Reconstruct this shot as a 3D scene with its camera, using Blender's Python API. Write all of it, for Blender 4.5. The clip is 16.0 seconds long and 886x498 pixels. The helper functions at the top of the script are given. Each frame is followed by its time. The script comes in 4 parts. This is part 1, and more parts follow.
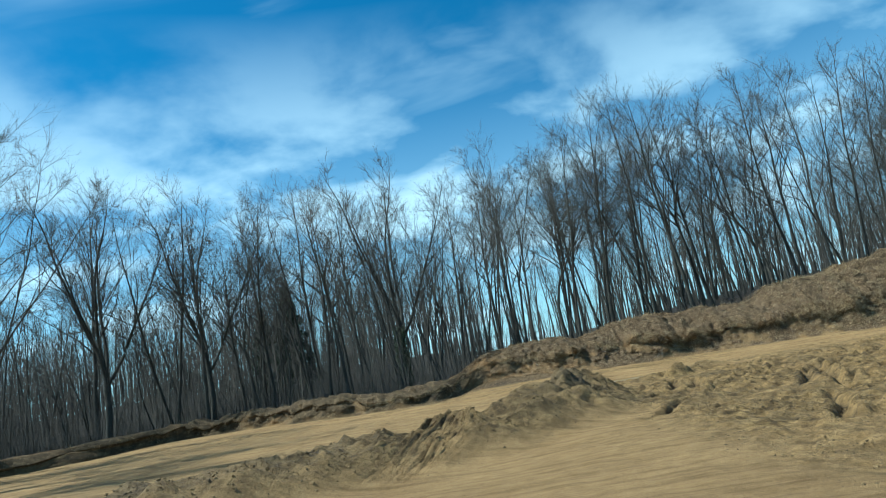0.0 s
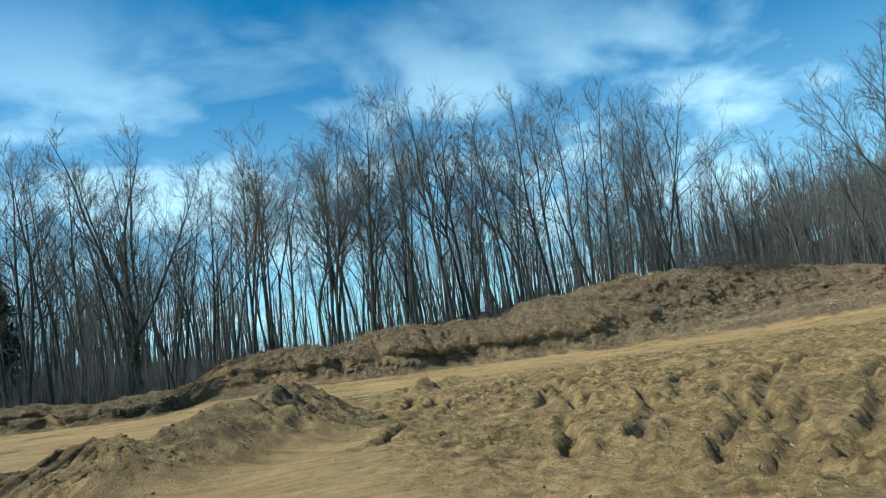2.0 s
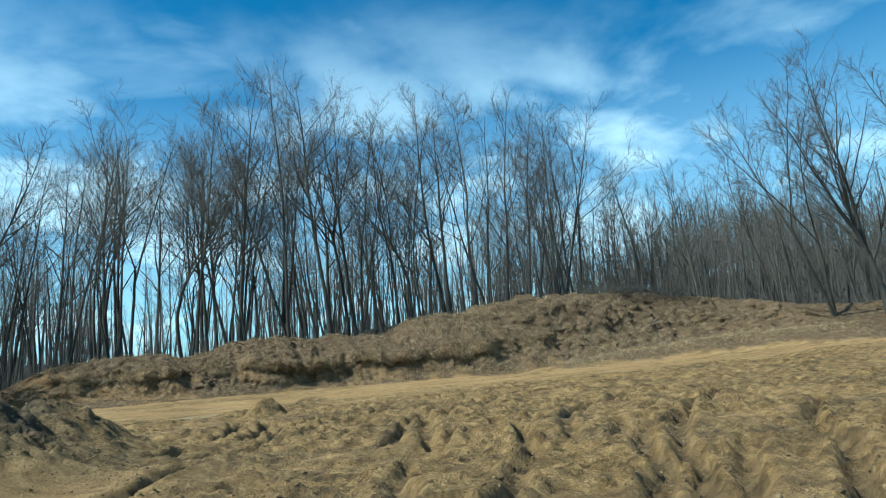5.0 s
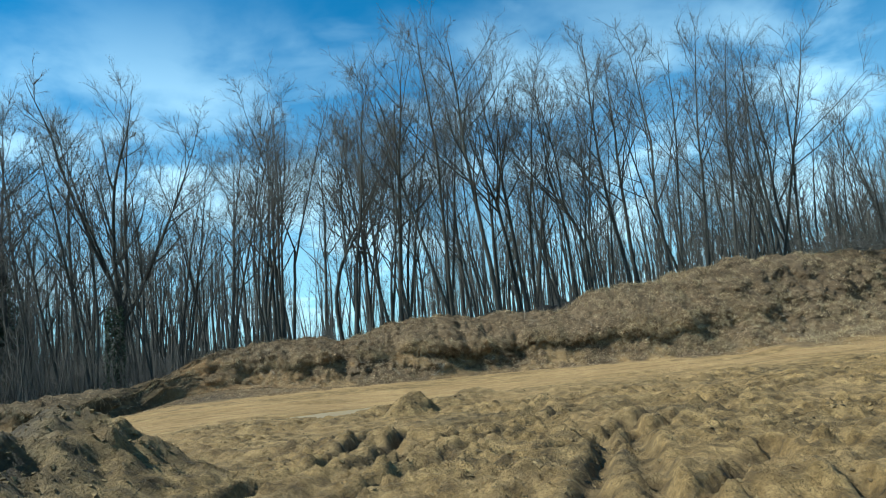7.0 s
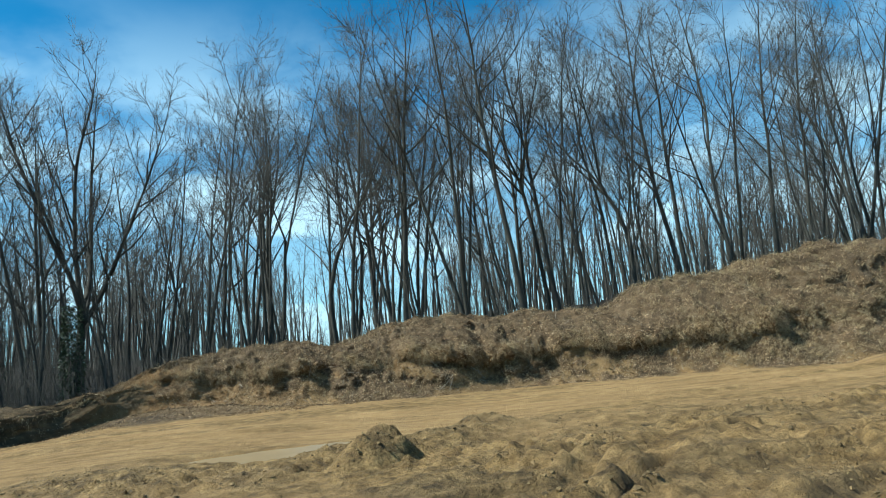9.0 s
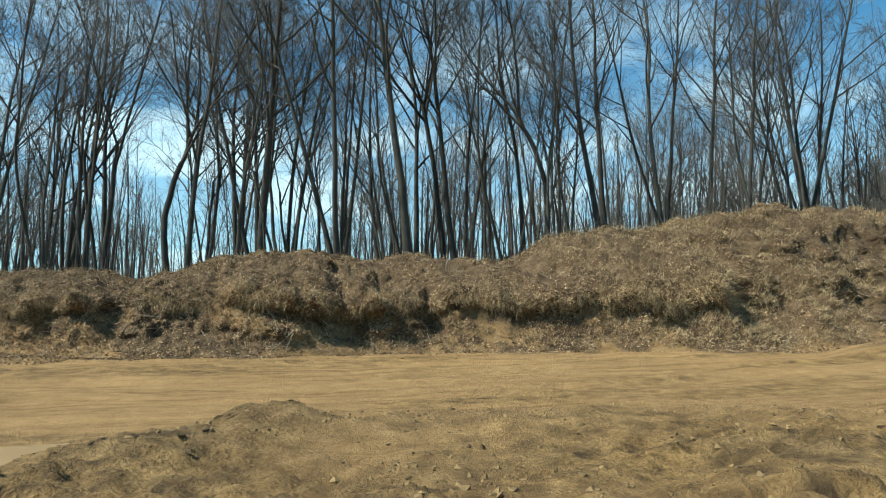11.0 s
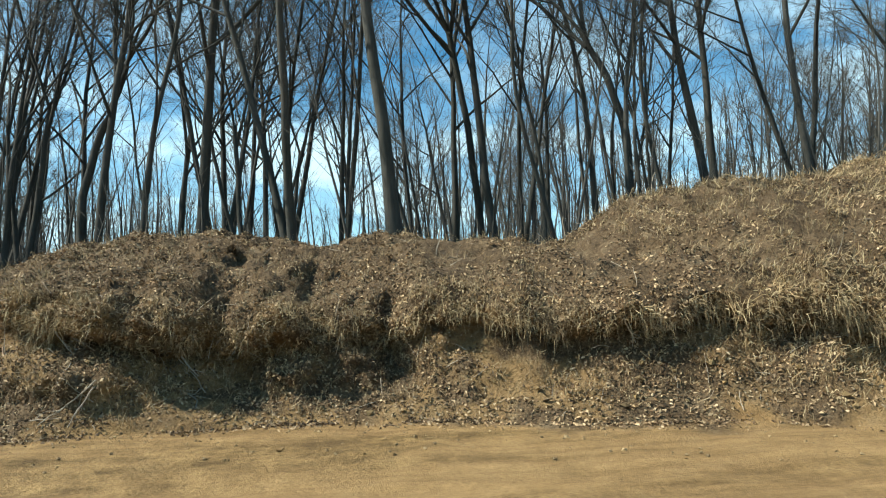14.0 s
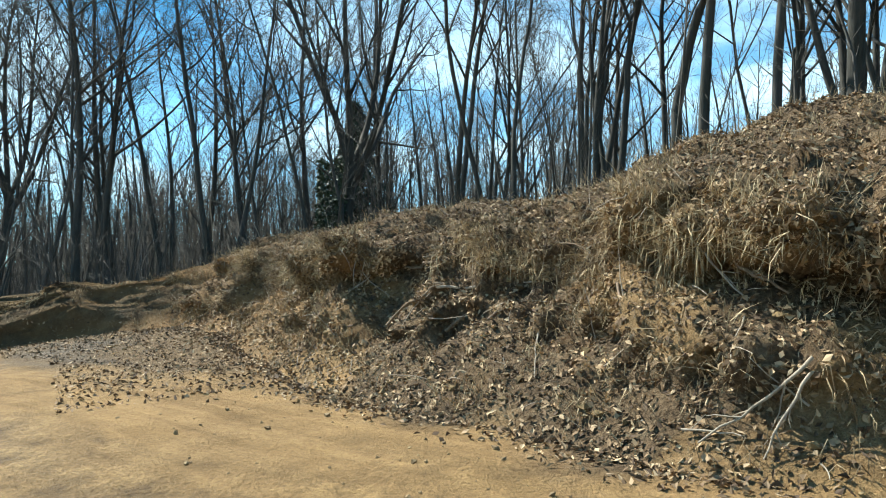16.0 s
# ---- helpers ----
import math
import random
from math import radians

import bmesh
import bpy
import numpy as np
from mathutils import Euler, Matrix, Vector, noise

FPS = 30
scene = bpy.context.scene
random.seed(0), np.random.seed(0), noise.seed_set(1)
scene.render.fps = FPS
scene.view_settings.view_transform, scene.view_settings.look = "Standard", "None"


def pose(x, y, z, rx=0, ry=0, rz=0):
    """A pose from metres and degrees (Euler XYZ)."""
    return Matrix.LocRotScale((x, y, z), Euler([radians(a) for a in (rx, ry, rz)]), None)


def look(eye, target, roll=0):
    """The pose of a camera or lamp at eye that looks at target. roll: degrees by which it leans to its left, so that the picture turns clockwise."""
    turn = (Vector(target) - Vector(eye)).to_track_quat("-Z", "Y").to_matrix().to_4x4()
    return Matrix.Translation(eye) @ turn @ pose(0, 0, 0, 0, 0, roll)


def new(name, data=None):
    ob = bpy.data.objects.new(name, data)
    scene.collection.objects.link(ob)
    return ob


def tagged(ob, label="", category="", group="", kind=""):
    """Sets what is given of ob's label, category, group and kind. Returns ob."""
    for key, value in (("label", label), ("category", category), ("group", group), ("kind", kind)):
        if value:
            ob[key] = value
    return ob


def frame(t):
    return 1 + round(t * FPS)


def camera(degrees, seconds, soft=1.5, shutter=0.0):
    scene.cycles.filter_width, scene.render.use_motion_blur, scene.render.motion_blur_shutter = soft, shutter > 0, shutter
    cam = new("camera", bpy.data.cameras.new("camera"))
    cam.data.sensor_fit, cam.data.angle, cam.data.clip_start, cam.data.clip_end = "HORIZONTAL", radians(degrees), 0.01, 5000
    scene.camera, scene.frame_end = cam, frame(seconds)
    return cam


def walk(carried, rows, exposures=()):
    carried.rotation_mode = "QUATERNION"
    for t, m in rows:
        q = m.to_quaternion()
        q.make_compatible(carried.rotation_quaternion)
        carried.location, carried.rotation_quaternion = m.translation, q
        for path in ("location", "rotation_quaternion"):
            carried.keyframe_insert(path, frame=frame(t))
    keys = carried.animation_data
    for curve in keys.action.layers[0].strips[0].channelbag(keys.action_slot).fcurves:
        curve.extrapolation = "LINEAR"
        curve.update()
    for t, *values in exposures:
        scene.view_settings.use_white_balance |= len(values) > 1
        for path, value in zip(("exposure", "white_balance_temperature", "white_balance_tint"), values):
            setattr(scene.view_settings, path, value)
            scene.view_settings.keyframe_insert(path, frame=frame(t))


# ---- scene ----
cam = camera(66.1, 16.0, soft=1.1)
ROWS = [
    (0, 2.832, -0.281, 2.532, 99.59, 9.29, 3.41),
    (0.5, 3.294, 0.928, 2.485, 99.37, 7.53, -2.44),
    (1, 3.945, 1.98, 2.475, 99.05, 8.66, -7.11),
    (1.5, 4.515, 2.904, 2.42, 98.39, 8.26, -11.15),
    (2, 5.137, 3.799, 2.333, 97.57, 7.17, -15.1),
    (2.5, 5.844, 4.574, 2.263, 96.85, 7.65, -19.15),
    (3, 6.447, 5.269, 2.232, 96.26, 5.61, -22.27),
    (3.2, 6.739, 5.51, 2.205, 96.12, 6.14, -23.48),
    (5.3, 8.618, 9.351, 1.836, 98.99, 3.67, -22.84),
    (5.5, 8.942, 9.996, 1.794, 98.88, 3.97, -21.03),
    (6, 9.504, 11.596, 1.862, 98.35, 5.2, -16.7),
    (6.5, 9.935, 13.383, 1.909, 98.48, 4.02, -13.23),
    (7, 10.377, 15.152, 1.923, 98.14, 5.25, -8.8),
    (7.5, 10.794, 16.98, 1.94, 99.33, 3.88, -6.66),
    (8, 11.318, 18.804, 1.944, 99.68, 5.92, -6.74),
    (10.3, 13.779, 28.055, 1.509, 96.28, 1.73, -8.58),
    (10.5, 14.064, 28.753, 1.466, 95.99, -0.26, -10.69),
    (11, 14.968, 30.738, 1.442, 95.42, 0.68, -15.06),
    (11.5, 16.143, 32.494, 1.586, 98.21, 1.62, -21.02),
    (12, 17.218, 34.218, 1.572, 99.74, 0.88, -27.15),
    (12.5, 18.402, 35.883, 1.74, 99.25, 1.64, -29.31),
    (13, 19.301, 37.477, 1.709, 98.66, 1.53, -26.07),
    (13.5, 19.774, 39.094, 1.882, 96.16, 1.71, -17.9),
    (14, 19.788, 40.572, 1.863, 95.44, 1.41, -7.15),
    (14.5, 19.471, 42.207, 1.76, 95.05, 2.22, 4.69),
    (15, 18.769, 43.712, 1.712, 94.74, 0.53, 17.48),
    (15.5, 17.928, 45.148, 1.655, 93.71, 3.31, 27.77),
    (16, 16.8, 46.3, 1.55, 92.64, 0.73, 37.88),
]
EXPOSURES = [(0.0, 0.54, 5500, -3), (8.0, 0.68, 5550, -3), (10.5, 0.72, 6300, 3), (12.5, 0.82, 6350, 2), (14.5, 0.98, 6400, 3), (16.0, 1.22, 6200, 4)]
walk(cam, [(t, pose(x, y, z, rx, ry, rz)) for t, x, y, z, rx, ry, rz in ROWS], EXPOSURES)

# ---- light ----
SUN_AZ, SUN_EL = 89.0, 48.0          # degrees left of +y, and above the horizon
SUN_WAY = Vector((-math.sin(radians(SUN_AZ)) * math.cos(radians(SUN_EL)), math.cos(radians(SUN_AZ)) * math.cos(radians(SUN_EL)), math.sin(radians(SUN_EL))))


def make_world():
    w = bpy.data.worlds.new("sky")
    scene.world = w
    w.use_nodes = True
    nt = w.node_tree
    nt.nodes.clear()
    out = nt.nodes.new("ShaderNodeOutputWorld")
    bg = nt.nodes.new("ShaderNodeBackground")
    sky = nt.nodes.new("ShaderNodeTexSky")
    sky.sky_type, sky.sun_disc = "NISHITA", False
    sky.sun_elevation, sky.sun_rotation = radians(SUN_EL), radians(-SUN_AZ)
    sky.air_density, sky.dust_density, sky.ozone_density = 1.0, 0.3, 2.0
    tc = nt.nodes.new("ShaderNodeTexCoord")
    # cirrus: streaks on a flat layer high up
    sep = nt.nodes.new("ShaderNodeSeparateXYZ")
    nt.links.new(tc.outputs["Generated"], sep.inputs[0])
    zz = nt.nodes.new("ShaderNodeMath"); zz.operation = "MAXIMUM"; zz.inputs[1].default_value = 0.0
    nt.links.new(sep.outputs["Z"], zz.inputs[0])
    za = nt.nodes.new("ShaderNodeMath"); za.operation = "ADD"; za.inputs[1].default_value = 0.22
    nt.links.new(zz.outputs[0], za.inputs[0])
    div = nt.nodes.new("ShaderNodeVectorMath"); div.operation = "DIVIDE"
    comb = nt.nodes.new("ShaderNodeCombineXYZ")
    for k in range(3):
        nt.links.new(za.outputs[0], comb.inputs[k])
    nt.links.new(tc.outputs["Generated"], div.inputs[0])
    nt.links.new(comb.outputs[0], div.inputs[1])

    def layer(scale, loc, rot, nscale, detail, lo, hi, distort=0.4):
        mp = nt.nodes.new("ShaderNodeMapping")
        mp.inputs["Scale"].default_value, mp.inputs["Location"].default_value = scale, loc
        mp.inputs["Rotation"].default_value = (0, 0, radians(rot))
        nt.links.new(div.outputs[0], mp.inputs[0])
        n = nt.nodes.new("ShaderNodeTexNoise")
        n.inputs["Scale"].default_value, n.inputs["Detail"].default_value = nscale, detail
        n.inputs["Roughness"].default_value, n.inputs["Distortion"].default_value = 0.5, distort
        nt.links.new(mp.outputs[0], n.inputs["Vector"])
        r = nt.nodes.new("ShaderNodeMapRange")
        r.interpolation_type = "SMOOTHSTEP"
        r.inputs["From Min"].default_value, r.inputs["From Max"].default_value = lo, hi
        nt.links.new(n.outputs["Fac"], r.inputs["Value"])
        return r.outputs[0]

    a = layer((0.8, 2.6, 1), (3.1, 0.7, 0), 14, 1.1, 5, 0.52, 0.82)
    b = layer((1.0, 1.6, 1), (0.4, 5.2, 0), -8, 2.4, 6, 0.60, 0.88)
    high = nt.nodes.new("ShaderNodeMath"); high.operation = "MAXIMUM"
    nt.links.new(a, high.inputs[0]); nt.links.new(b, high.inputs[1])
    mx = nt.nodes.new("ShaderNodeMath"); mx.operation = "MULTIPLY"; mx.inputs[1].default_value = 0.46
    nt.links.new(high.outputs[0], mx.inputs[0])
    low = layer((1, 1, 1), (2.3, 8.1, 0), 0, 1.9, 6, 0.40, 0.62, 0.2)
    lowmask = nt.nodes.new("ShaderNodeMapRange")
    lowmask.inputs["From Min"].default_value, lowmask.inputs["From Max"].default_value = 0.27, 0.50
    lowmask.inputs["To Min"].default_value, lowmask.inputs["To Max"].default_value = 0.95, 0.0
    nt.links.new(zz.outputs[0], lowmask.inputs["Value"])
    lowc = nt.nodes.new("ShaderNodeMath"); lowc.operation = "MULTIPLY"
    nt.links.new(low, lowc.inputs[0]); nt.links.new(lowmask.outputs[0], lowc.inputs[1])
    mx0 = nt.nodes.new("ShaderNodeMath"); mx0.operation = "MAXIMUM"
    nt.links.new(mx.outputs[0], mx0.inputs[0]); nt.links.new(lowc.outputs[0], mx0.inputs[1])
    mx = mx0
    # a thin white veil low over the horizon
    veil = nt.nodes.new("ShaderNodeMapRange")
    veil.inputs["From Min"].default_value, veil.inputs["From Max"].default_value = 0.0, 0.40
    veil.inputs["To Min"].default_value, veil.inputs["To Max"].default_value = 0.72, 0.0
    nt.links.new(zz.outputs[0], veil.inputs["Value"])
    mx2 = nt.nodes.new("ShaderNodeMath"); mx2.operation = "MAXIMUM"
    nt.links.new(mx.outputs[0], mx2.inputs[0]); nt.links.new(veil.outputs[0], mx2.inputs[1])
    fac = nt.nodes.new("ShaderNodeMath"); fac.operation = "MULTIPLY"; fac.inputs[1].default_value = 0.8
    nt.links.new(mx2.outputs[0], fac.inputs[0])
    mix = nt.nodes.new("ShaderNodeMixRGB")
    mix.inputs["Color2"].default_value = (9.0, 11.6, 12.6, 1)
    nt.links.new(fac.outputs[0], mix.inputs["Fac"])
    tint = nt.nodes.new("ShaderNodeMixRGB")
    tint.blend_type = "MULTIPLY"
    tint.inputs["Fac"].default_value, tint.inputs["Color2"].default_value = 1.0, (0.23, 0.93, 1.17, 1)
    nt.links.new(sky.outputs[0], tint.inputs["Color1"])
    nt.links.new(tint.outputs[0], mix.inputs["Color1"])
    nt.links.new(mix.outputs[0], bg.inputs["Color"])
    bg.inputs["Strength"].default_value = 0.069
    nt.links.new(bg.outputs[0], out.inputs["Surface"])


make_world()
sun = new("sun", bpy.data.lights.new("sun", "SUN"))
sun.data.energy, sun.data.angle, sun.data.color = 5.0, radians(0.6), (1.0, 0.95, 0.86)
sun.matrix_world = look(SUN_WAY * 100, (0, 0, 0))


# ---- materials ----
def material(name):
    m = bpy.data.materials.new(name)
    m.use_nodes = True
    nt = m.node_tree
    b = nt.nodes["Principled BSDF"]
    return m, nt, b


def noise_node(nt, scale, detail=4, rough=0.6, vec=None, distort=0.0):
    n = nt.nodes.new("ShaderNodeTexNoise")
    n.inputs["Scale"].default_value, n.inputs["Detail"].default_value = scale, detail
    n.inputs["Roughness"].default_value, n.inputs["Distortion"].default_value = rough, distort
    if vec is not None:
        nt.links.new(vec, n.inputs["Vector"])
    return n.outputs["Fac"]


def ramp(nt, fac, stops):
    r = nt.nodes.new("ShaderNodeValToRGB")
    e = r.color_ramp.elements
    e[0].position, e[0].color = stops[0][0], (*stops[0][1], 1)
    e[1].position, e[1].color = stops[-1][0], (*stops[-1][1], 1)
    for p, c in stops[1:-1]:
        k = e.new(p)
        k.color = (*c, 1)
    nt.links.new(fac, r.inputs["Fac"])
    return r.outputs["Color"]


def mixed(nt, fac, a, b, mode="MIX"):
    m = nt.nodes.new("ShaderNodeMixRGB")
    m.blend_type = mode
    for sock, v in ((m.inputs["Fac"], fac), (m.inputs["Color1"], a), (m.inputs["Color2"], b)):
        if isinstance(v, (int, float)):
            sock.default_value = v
        elif isinstance(v, tuple):
            sock.default_value = (*v, 1)
        else:
            nt.links.new(v, sock)
    return m.outputs["Color"]


def coords(nt):
    return nt.nodes.new("ShaderNodeTexCoord").outputs["Object"]


def bump(nt, b, height, strength, dist):
    n = nt.nodes.new("ShaderNodeBump")
    n.inputs["Strength"].default_value, n.inputs["Distance"].default_value = strength, dist
    nt.links.new(height, n.inputs["Height"])
    nt.links.new(n.outputs[0], b.inputs["Normal"])


def math_node(nt, op, a, b):
    m = nt.nodes.new("ShaderNodeMath")
    m.operation = op
    for s, v in ((m.inputs[0], a), (m.inputs[1], b)):
        if isinstance(v, (int, float)):
            s.default_value = v
        else:
            nt.links.new(v, s)
    return m.outputs[0]


def earth_material():
    m, nt, b = material("earth")
    co = coords(nt)
    big, mid, fine = noise_node(nt, 0.35, 4, vec=co), noise_node(nt, 2.6, 5, vec=co), noise_node(nt, 22, 5, 0.7, vec=co)
    grain = noise_node(nt, 90, 3, 0.7, vec=co)
    sand = ramp(nt, mid, [(0.25, (0.26, 0.160, 0.067)), (0.5, (0.36, 0.226, 0.098)), (0.8, (0.47, 0.308, 0.143))])
    stretch = nt.nodes.new("ShaderNodeMapping")
    stretch.inputs["Scale"].default_value = (0.22, 2.6, 1)
    stretch.inputs["Rotation"].default_value = (0, 0, radians(2))
    nt.links.new(co, stretch.inputs[0])
    streak = noise_node(nt, 1.3, 5, 0.65, vec=stretch.outputs[0])
    sand = mixed(nt, 0.85, sand, ramp(nt, streak, [(0.34, (0.46, 0.42, 0.37)), (0.5, (0.98, 0.98, 0.98)), (0.68, (1.28, 1.28, 1.25))]), "MULTIPLY")
    sand = mixed(nt, 0.35, sand, ramp(nt, big, [(0.3, (0.25, 0.152, 0.060)), (0.7, (0.49, 0.315, 0.135))]))
    mud = ramp(nt, mid, [(0.33, (0.075, 0.046, 0.016)), (0.47, (0.205, 0.127, 0.046)), (0.66, (0.40, 0.258, 0.102))])
    mud = mixed(nt, 0.75, mud, ramp(nt, fine, [(0.32, (0.42, 0.41, 0.40)), (0.5, (1.0, 1.0, 1.0)), (0.62, (1.35, 1.35, 1.35))]), "MULTIPLY")
    sand = mixed(nt, 0.45, sand, ramp(nt, fine, [(0.32, (0.5, 0.49, 0.47)), (0.5, (1.0, 1.0, 1.0)), (0.64, (1.25, 1.25, 1.25))]), "MULTIPLY")
    litter = ramp(nt, fine, [(0.30, (0.032, 0.023, 0.014)), (0.5, (0.125, 0.086, 0.048)), (0.70, (0.31, 0.225, 0.13))])
    litter = mixed(nt, 0.45, litter, ramp(nt, mid, [(0.34, (0.055, 0.034, 0.019)), (0.52, (0.15, 0.092, 0.046)), (0.68, (0.30, 0.22, 0.13))]))
    clay = ramp(nt, mid, [(0.25, (0.24, 0.125, 0.046)), (0.75, (0.44, 0.26, 0.11))])
    zone = nt.nodes.new("ShaderNodeVertexColor")
    zone.layer_name = "soil"
    sep = nt.nodes.new("ShaderNodeSeparateColor")
    nt.links.new(zone.outputs["Color"], sep.inputs[0])
    c = mixed(nt, sep.outputs[0], sand, mud)
    c = mixed(nt, sep.outputs[2], c, clay)
    # leaf floor under the trees, its colour darkened for the shade they cast
    shaded_floor = ramp(nt, fine, [(0.3, (0.026, 0.021, 0.016)), (0.7, (0.075, 0.058, 0.042))])
    litter = mixed(nt, sep.outputs[0], litter, shaded_floor)
    c = mixed(nt, sep.outputs[1], c, litter)
    # dark soil layer, partly standing in for shade on berm and left cut
    shade_soil = nt.nodes.new("ShaderNodeVertexColor")
    shade_soil.layer_name = "soil_and_shade"
    hs = nt.nodes.new("ShaderNodeSeparateColor")
    nt.links.new(shade_soil.outputs["Color"], hs.inputs[0])
    c = mixed(nt, hs.outputs[0], c, ramp(nt, mid, [(0.3, (0.042, 0.030, 0.016)), (0.55, (0.105, 0.074, 0.038)), (0.8, (0.21, 0.148, 0.075))]))
    c = mixed(nt, 0.5, c, ramp(nt, grain, [(0.3, (0.55, 0.55, 0.55)), (0.7, (1.25, 1.25, 1.25))]), "MULTIPLY")
    nt.links.new(c, b.inputs["Base Color"])
    nt.links.new(math_node(nt, "SUBTRACT", 0.95, math_node(nt, "MULTIPLY", sep.outputs[0], 0.28)), b.inputs["Roughness"])
    b.inputs["Specular IOR Level"].default_value = 0.2
    lumpy = noise_node(nt, 6.5, 4, 0.6, vec=co)
    loose = math_node(nt, "MINIMUM", math_node(nt, "ADD", sep.outputs[0], sep.outputs[1]), 1.0)
    h = math_node(nt, "ADD", math_node(nt, "MULTIPLY", fine, 0.45), math_node(nt, "MULTIPLY", grain, 0.2))
    h = math_node(nt, "ADD", h, math_node(nt, "MULTIPLY", math_node(nt, "MULTIPLY", lumpy, 1.1), loose))
    bump(nt, b, h, 1.0, 0.14)
    return m


def bark_material(name, dark, light):
    m, nt, b = material(name)
    co = coords(nt)
    mp = nt.nodes.new("ShaderNodeMapping")
    mp.inputs["Scale"].default_value = (6, 6, 0.8)
    nt.links.new(co, mp.inputs[0])
    n = noise_node(nt, 3.0, 5, 0.65, vec=mp.outputs[0])
    big = noise_node(nt, 0.5, 3, vec=co)
    c = ramp(nt, n, [(0.3, dark), (0.7, light)])
    info = nt.nodes.new("ShaderNodeObjectInfo")
    c = mixed(nt, 0.6, c, ramp(nt, info.outputs["Random"], [(0.0, (0.65, 0.65, 0.62)), (1.0, (1.35, 1.3, 1.25))]), "MULTIPLY")
    c = mixed(nt, 0.25, c, ramp(nt, big, [(0.35, (0.05, 0.06, 0.035)), (0.7, (0.2, 0.18, 0.15))]))
    nt.links.new(c, b.inputs["Base Color"])
    b.inputs["Roughness"].default_value = 0.9
    bump(nt, b, n, 0.7, 0.03)
    return m


def strand_material(name, lo, mid, hi):
    m, nt, b = material(name)
    g = nt.nodes.new("ShaderNodeNewGeometry")
    c = ramp(nt, g.outputs["Random Per Island"], [(0.0, lo), (0.5, mid), (1.0, hi)])
    n = noise_node(nt, 1.3, 5, 0.65, vec=coords(nt))
    c = mixed(nt, 0.8, c, ramp(nt, n, [(0.34, (0.48, 0.44, 0.40)), (0.5, (1.0, 0.97, 0.92)), (0.66, (1.5, 1.45, 1.35))]), "MULTIPLY")
    nt.links.new(c, b.inputs["Base Color"])
    b.inputs["Roughness"].default_value = 0.85
    return m


EARTH = earth_material()
BARK = bark_material("bark", (0.010, 0.009, 0.008), (0.042, 0.038, 0.033))
TWIG = bark_material("twig", (0.022, 0.020, 0.018), (0.065, 0.057, 0.051))
GRASS = strand_material("dead_grass", (0.15, 0.105, 0.055), (0.32, 0.235, 0.125), (0.50, 0.40, 0.24))
LEAF = strand_material("dead_leaf", (0.055, 0.031, 0.015), (0.21, 0.134, 0.067), (0.47, 0.355, 0.215))


# ---- lie of the land ----
def curve_of(pairs):
    xs, ys = np.array([p[0] for p in pairs], float), np.array([p[1] for p in pairs], float)
    # smoothed linear table
    gx = np.linspace(xs[0], xs[-1], 2000)
    gy = np.interp(gx, xs, ys)
    k = max(3, int(0.8 / (gx[1] - gx[0])))
    pad = np.pad(gy, k, mode="edge")
    gy = np.convolve(pad, np.ones(2 * k + 1) / (2 * k + 1), mode="valid")
    return lambda x: np.interp(x, gx, gy)


FOOT = curve_of([(-120, 58), (-60, 22), (-36, 34), (-27, 46), (-20, 52), (-14, 50.5), (-7, 46.8), (-3, 45.8), (-0.5, 46.2), (0.8, 50.0), (2.0, 53.2), (4, 54.0), (6, 53.7), (8, 52.8), (10, 52.0), (13, 51.35), (18, 51.15), (21, 50.7), (24.5, 49.7), (28, 48.8), (33, 47.6), (38, 47.4), (45, 47.8), (52, 45.5), (60, 41.5), (80, 30), (120, 18)])
CREST = curve_of([(-120, 1.5), (-60, 1.2), (-20, 1.1), (-10, 1.6), (-6, 1.35), (-3, 1.2), (-1.5, 1.2), (-0.3, 1.25), (0.8, 1.6), (1.8, 2.3), (3, 2.95), (4.5, 3.15), (6, 2.95), (7.5, 3.0), (9, 3.05), (10.5, 2.6), (12, 3.0), (13.5, 3.37), (15, 3.5), (16.5, 3.55), (18, 3.95), (19.2, 3.25), (20.4, 3.8), (21.6, 3.3), (23, 3.35), (24.4, 3.2), (25.8, 4.4), (27.2, 4.66), (28.6, 4.6), (30, 4.62), (32, 5.06), (34, 5.45), (36, 5.5), (38, 5.7), (40, 5.6), (44, 5.6), (50, 4.79), (60, 3.24), (120, 3.0)])
DEPTH = curve_of([(-120, 2.0), (-20, 2.0), (-8, 2.05), (-3, 3.0), (-1.5, 4.5), (0, 6.0), (1.5, 5.2), (3, 4.6), (5, 4.4), (7, 5.2), (9, 6.2), (11, 5.7), (13, 5.6), (15, 5.25), (17, 5.3), (19, 5.7), (21, 5.2), (23, 5.3), (25, 5.5), (27, 5.75), (29, 5.85), (34, 6.1), (44, 6.3), (120, 5.35)])
LIP = curve_of([(-120, 0.8), (-10, 0.8), (0, 0.6), (3, 0.3), (6, 0.6), (10, 0.75), (13, 0.65), (16, 0.65), (18, 0.75), (20, 0.85), (22, 1.0), (29.6, 1.05), (30.4, 0.15), (36, 0.1), (120, 0.1)])


def lattice(seed, n=256):
    return np.random.RandomState(seed).rand(n, n)


_L = [lattice(100 + k) for k in range(6)]


